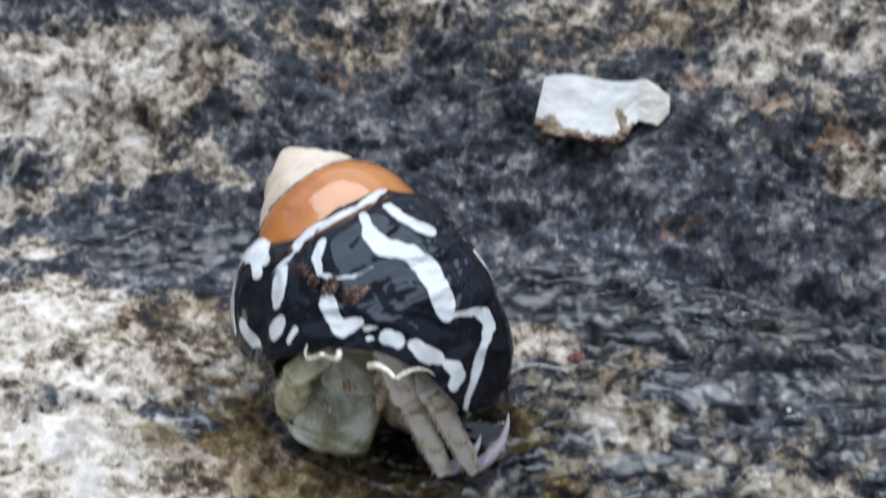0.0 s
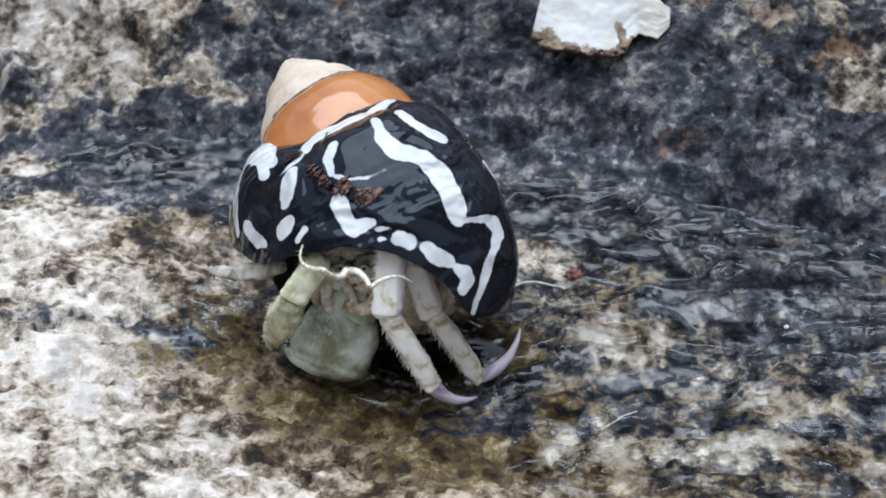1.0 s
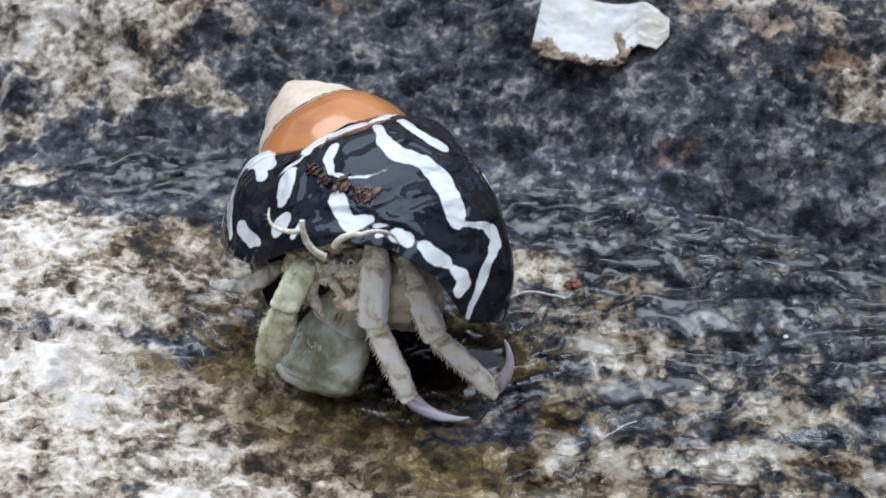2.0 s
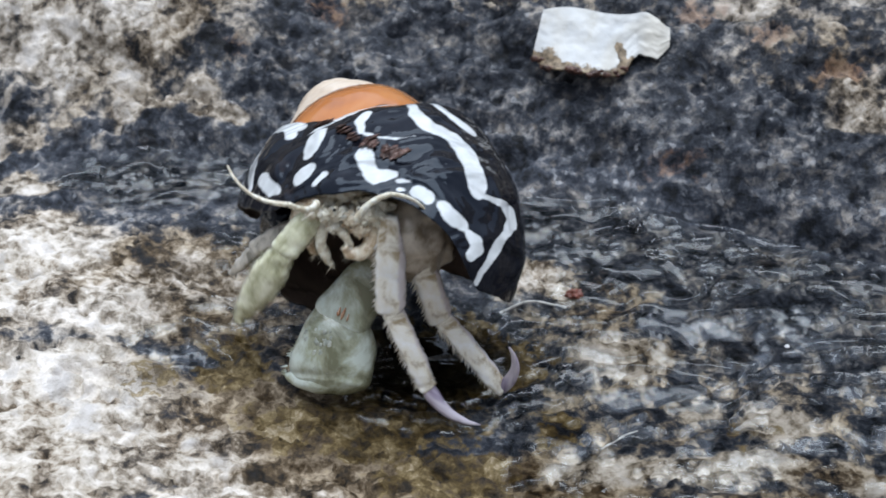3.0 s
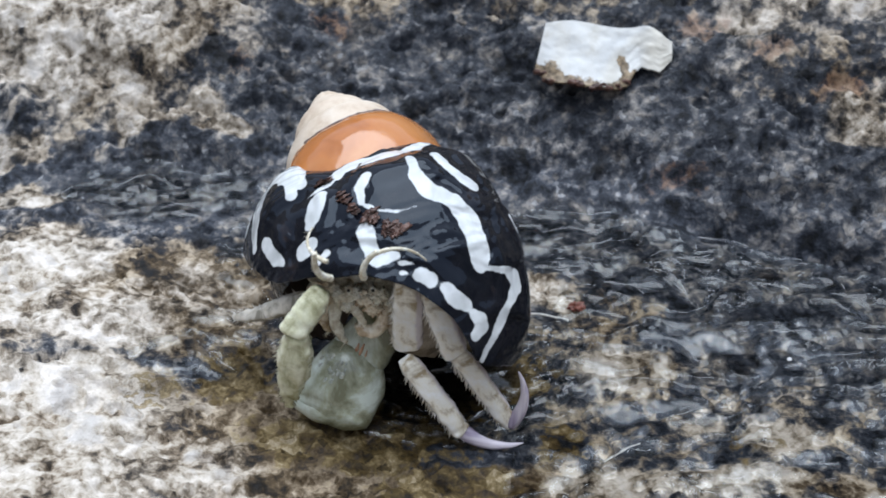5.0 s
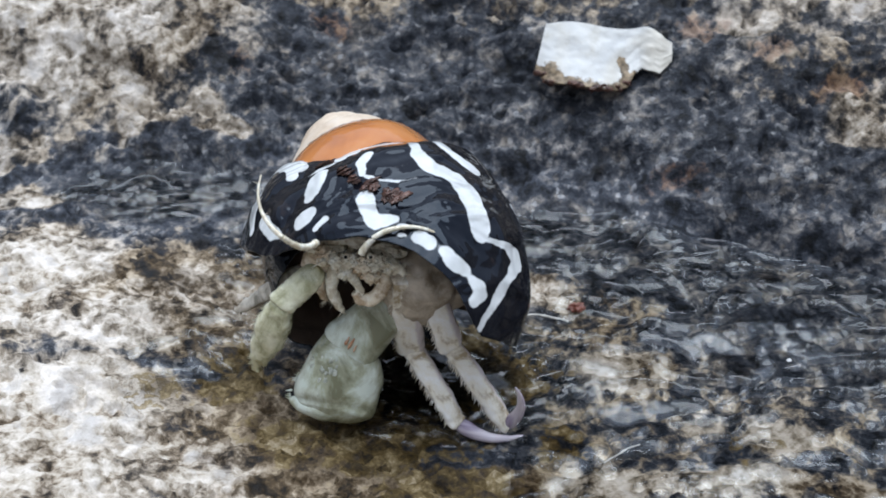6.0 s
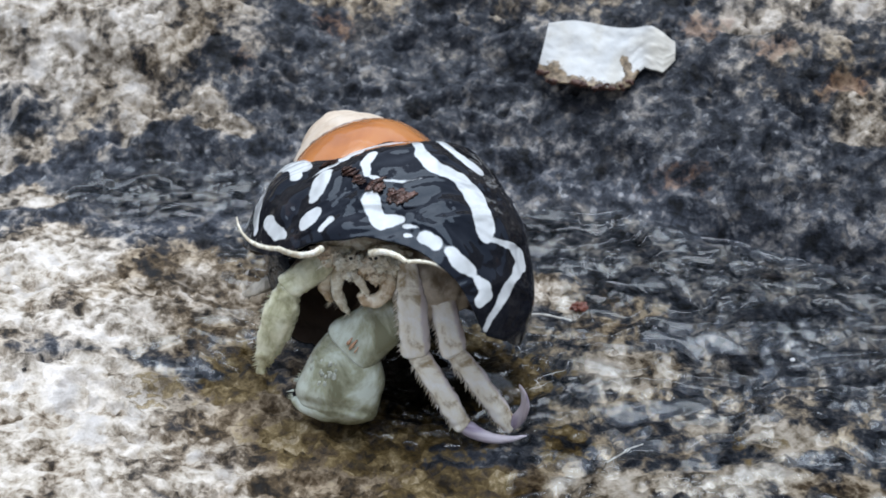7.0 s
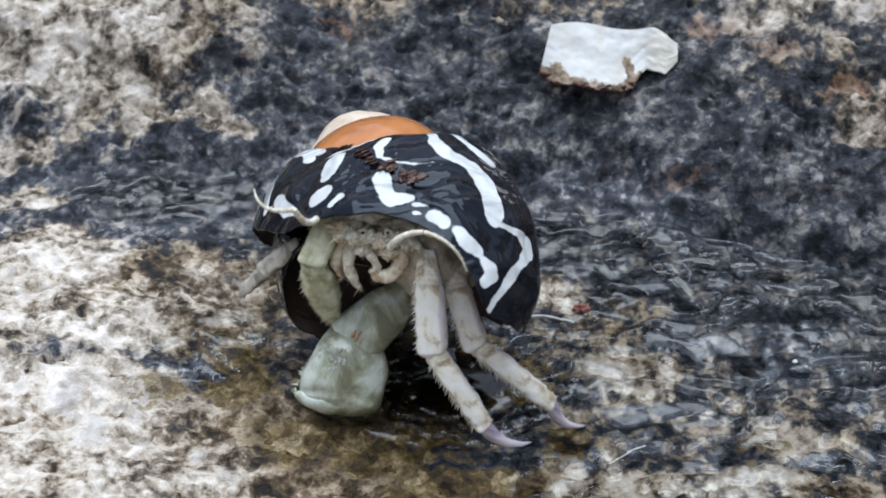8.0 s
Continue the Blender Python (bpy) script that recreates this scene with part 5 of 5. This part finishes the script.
    walk(crab_parts["left_antenna_base"], [(0, limb(-4.0,-9.4,15.9, -4.9,-12.4,18.3)), (0.5, limb(-4.0,-9.0,16.3, -5.5,-12.1,18.4)), (1, limb(-3.1,-9.3,15.8, -4.5,-12.1,18.3)),
        (1.5, limb(-3.9,-9.0,16.8, -4.0,-10.4,20.6)), (1.7, limb(-4.6,-9.0,16.9, -4.9,-9.9,20.8)), (2.8, limb(-4.6,-9.0,21.3, -7.1,-11.8,22.8)),
        (3, limb(-5.4,-5.1,20.8, -7.1,-8.1,22.9)), (3.2, limb(-4.9,-4.4,23.2, -7.5,-7.3,24.3)), (3.5, limb(-6.8,-4.4,21.1, -8.3,-6.2,24.4)),
        (3.7, limb(-2.2,-8.3,16.7, -3.5,-11.5,18.7)), (4, limb(-5.8,-11.0,15.8, -7.5,-13.9,18.0)), (4.5, limb(-2.2,-9.9,16.3, -3.5,-12.2,19.3)),
        (4.7, limb(-3.2,-8.9,17.4, -3.5,-10.7,21.0)), (5.8, limb(-5.4,-9.4,18.5, -8.4,-11.3,20.5)), (6, limb(-5.7,-6.0,19.0, -7.8,-8.5,21.4)),
        (6.5, limb(-5.3,-6.2,19.1, -8.4,-8.3,20.7)), (7, limb(-5.5,-6.3,18.6, -8.3,-8.5,20.3)), (7.5, limb(-5.6,-6.2,18.6, -8.2,-8.6,20.5)),
        (8, limb(-6.0,-5.5,20.9, -7.2,-8.1,23.7))])
    walk(crab_parts["left_antenna"], [(0, limb(-4.9,-12.4,18.3, -6.5,-8.2,15.7)), (0.5, limb(-5.5,-12.1,18.4, -7.4,-7.5,17.0)), (1, limb(-4.5,-12.1,18.3, -6.4,-7.5,16.8)),
        (1.5, limb(-4.0,-10.4,20.6, -5.8,-5.5,19.9)), (1.7, limb(-4.9,-9.9,20.8, -6.7,-5.2,19.6)), (2.8, limb(-7.1,-11.8,22.8, -11.6,-9.2,23.1)),
        (3, limb(-7.1,-8.1,22.9, -11.5,-6.2,25.0)), (3.2, limb(-7.5,-7.3,24.3, -11.8,-4.6,23.3)), (3.5, limb(-8.3,-6.2,24.4, -9.4,-1.2,25.4)),
        (3.7, limb(-3.5,-11.5,18.7, -5.7,-8.1,15.4)), (4, limb(-7.5,-13.9,18.0, -10.1,-9.6,16.8)), (4.5, limb(-3.5,-12.2,19.3, -5.6,-7.5,19.2)),
        (4.7, limb(-3.5,-10.7,21.0, -4.9,-5.7,20.3)), (5.8, limb(-8.4,-11.3,20.5, -10.6,-6.6,21.0)), (6, limb(-7.8,-8.5,21.4, -9.6,-4.4,24.1)),
        (6.5, limb(-8.4,-8.3,20.7, -12.1,-4.7,20.4)), (7, limb(-8.3,-8.5,20.3, -11.9,-4.8,20.4)), (7.5, limb(-8.2,-8.6,20.5, -12.0,-5.5,19.1)),
        (8, limb(-7.2,-8.1,23.7, -10.6,-4.3,22.8))])
    walk(crab_parts["right_antenna_base"], [(0, limb(-1.7,-10.0,15.1, 0.4,-12.6,16.1)), (0.5, limb(-3.5,-9.2,16.1, -1.9,-12.1,16.5)), (1, limb(-2.8,-9.3,15.8, -1.1,-12.2,16.7)),
        (1.5, limb(-3.1,-8.6,17.3, -0.9,-10.0,19.5)), (1.7, limb(-4.0,-8.5,17.6, -1.7,-9.8,19.7)), (2.8, limb(-2.6,-9.0,21.3, -0.4,-9.7,23.9)),
        (3, limb(-2.4,-5.9,19.8, 0.2,-5.6,22.0)), (3.2, limb(-2.8,-4.9,22.5, -0.2,-6.6,23.9)), (3.5, limb(-3.4,-5.5,19.8, -0.4,-6.3,21.0)),
        (3.7, limb(-0.2,-8.3,16.7, -0.1,-11.7,16.8)), (4, limb(-4.4,-11.0,15.8, -3.1,-14.1,15.2)), (4.5, limb(-2.2,-9.5,16.8, -0.7,-12.3,18.3)),
        (4.7, limb(-1.8,-8.7,17.6, -1.0,-9.8,20.7)), (5.8, limb(-2.9,-9.7,18.1, -0.4,-9.1,20.3)), (6, limb(-2.3,-6.6,18.4, 0.3,-6.2,20.5)),
        (6.5, limb(-1.9,-6.2,19.1, 0.3,-8.8,19.0)), (7, limb(-1.8,-6.5,18.3, 1.0,-8.3,18.9)), (7.5, limb(-1.7,-6.8,17.9, 0.1,-9.3,19.2)),
        (8, limb(-0.5,-6.8,19.2, 2.1,-7.6,21.3))])
    walk(crab_parts["right_antenna"], [(0, limb(0.4,-12.6,16.1, 3.2,-9.9,14.1)), (0.5, limb(-1.9,-12.1,16.5, 0.9,-9.7,14.1)), (1, limb(-1.1,-12.2,16.7, 1.8,-9.5,14.8)),
        (1.5, limb(-0.9,-10.0,19.5, 1.7,-7.6,16.9)), (1.7, limb(-1.7,-9.8,19.7, 0.6,-7.4,16.9)), (2.8, limb(-0.4,-9.7,23.9, 3.0,-8.0,21.8)),
        (3, limb(0.2,-5.6,22.0, 3.1,-4.8,18.9)), (3.2, limb(-0.2,-6.6,23.9, 1.5,-3.7,21.1)), (3.5, limb(-0.4,-6.3,21.0, 2.0,-4.9,17.6)),
        (3.7, limb(-0.1,-11.7,16.8, 1.3,-11.0,12.7)), (4, limb(-3.1,-14.1,15.2, -0.6,-11.8,12.4)), (4.5, limb(-0.7,-12.3,18.3, 1.5,-9.4,15.8)),
        (4.7, limb(-1.0,-9.8,20.7, 2.5,-7.7,19.1)), (5.8, limb(-0.4,-9.1,20.3, 3.2,-8.2,17.9)), (6, limb(0.3,-6.2,20.5, 4.4,-6.1,18.9)),
        (6.5, limb(0.3,-8.8,19.0, 2.2,-6.5,15.7)), (7, limb(1.0,-8.3,18.9, 4.9,-8.1,16.8)), (7.5, limb(0.1,-9.3,19.2, 2.3,-7.5,15.8)),
        (8, limb(2.1,-7.6,21.3, 5.3,-8.8,18.5))])
    walk(crab_parts["head"], [(0, pose(-0.0035, -0.0014, 0.0080)), (0.5, pose(-0.0037, -0.0017, 0.0096)), (1, pose(-0.0034, -0.0020, 0.0106)), (1.5, pose(-0.0039, -0.0033, 0.0129)),
        (1.7, pose(-0.0043, -0.0034, 0.0127)), (2.8, pose(-0.0039, -0.0043, 0.0175)), (3, pose(-0.0036, -0.0010, 0.0176)), (3.2, pose(-0.0023, 0.0004, 0.0204)),
        (3.5, pose(-0.0038, -0.0011, 0.0170)), (3.7, pose(-0.0024, -0.0001, 0.0110)), (4, pose(-0.0048, -0.0038, 0.0086)), (4.5, pose(-0.0028, -0.0020, 0.0103)),
        (4.7, pose(-0.0028, -0.0016, 0.0111)), (5.8, pose(-0.0037, -0.0041, 0.0139)), (6, pose(-0.0030, -0.0023, 0.0153)), (6.5, pose(-0.0026, -0.0023, 0.0157)),
        (7, pose(-0.0028, -0.0024, 0.0152)), (7.5, pose(-0.0030, -0.0022, 0.0153)), (8, pose(-0.0020, -0.0017, 0.0173))])
    walk(crab_parts["shell"], [(0, placed(-11.76, 18.72, 18.63, 0.1384, -0.2876, 0.8026, -0.5039)), (0.5, placed(-9.84, 19.49, 18.51, 0.0752, -0.2790, 0.8000, -0.5258)),
        (1, placed(-11.06, 20.33, 17.96, 0.1065, -0.3196, 0.7879, -0.5156)), (1.5, placed(-11.61, 20.49, 17.26, 0.1049, -0.3417, 0.7649, -0.5359)),
        (1.7, placed(-11.25, 19.98, 16.97, 0.0831, -0.3355, 0.7629, -0.5464)), (2.8, placed(-10.47, 21.37, 16.21, 0.0367, -0.3413, 0.7287, -0.5926)),
        (3, placed(-7.83, 23.40, 15.64, -0.0375, -0.3458, 0.7169, -0.6042)), (3.1, placed(-6.98, 24.51, 15.57, -0.0694, -0.3679, 0.7046, -0.6028)),
        (3.2, placed(-7.17, 24.85, 14.03, -0.1090, -0.3830, 0.6566, -0.6406)), (3.4, placed(-6.23, 22.71, 16.87, -0.0729, -0.3549, 0.7312, -0.5781)),
        (3.5, placed(-5.86, 22.98, 16.32, -0.0778, -0.3478, 0.7311, -0.5817)), (3.6, placed(-7.87, 21.76, 16.62, -0.0304, -0.3774, 0.7313, -0.5673)),
        (3.7, placed(-8.06, 21.67, 15.92, 0.0001, -0.3479, 0.7585, -0.5511)), (3.8, placed(-12.01, 16.96, 16.75, 0.1237, -0.2809, 0.7771, -0.5495)),
        (4, placed(-11.93, 16.87, 17.62, 0.1351, -0.2733, 0.7921, -0.5289)), (4.2, placed(-12.94, 17.47, 16.89, 0.1287, -0.3087, 0.7711, -0.5418)),
        (4.5, placed(-12.08, 18.43, 17.23, 0.1015, -0.3759, 0.7539, -0.5292)), (4.7, placed(-7.92, 20.67, 18.12, 0.0364, -0.3381, 0.7879, -0.5134)),
        (5.8, placed(-8.55, 19.39, 16.29, 0.0142, -0.3393, 0.7501, -0.5675)), (6, placed(-7.60, 20.72, 15.26, -0.0269, -0.3372, 0.7261, -0.5986)),
        (6.5, placed(-7.90, 21.27, 16.04, -0.0289, -0.3516, 0.7297, -0.5858)), (7, placed(-7.84, 20.97, 15.21, -0.0251, -0.3461, 0.7258, -0.5940)),
        (7.5, placed(-7.65, 20.87, 15.17, -0.0292, -0.3439, 0.7238, -0.5975)), (8, placed(-6.50, 21.98, 14.34, -0.0662, -0.3409, 0.7033, -0.6203))])


motions()
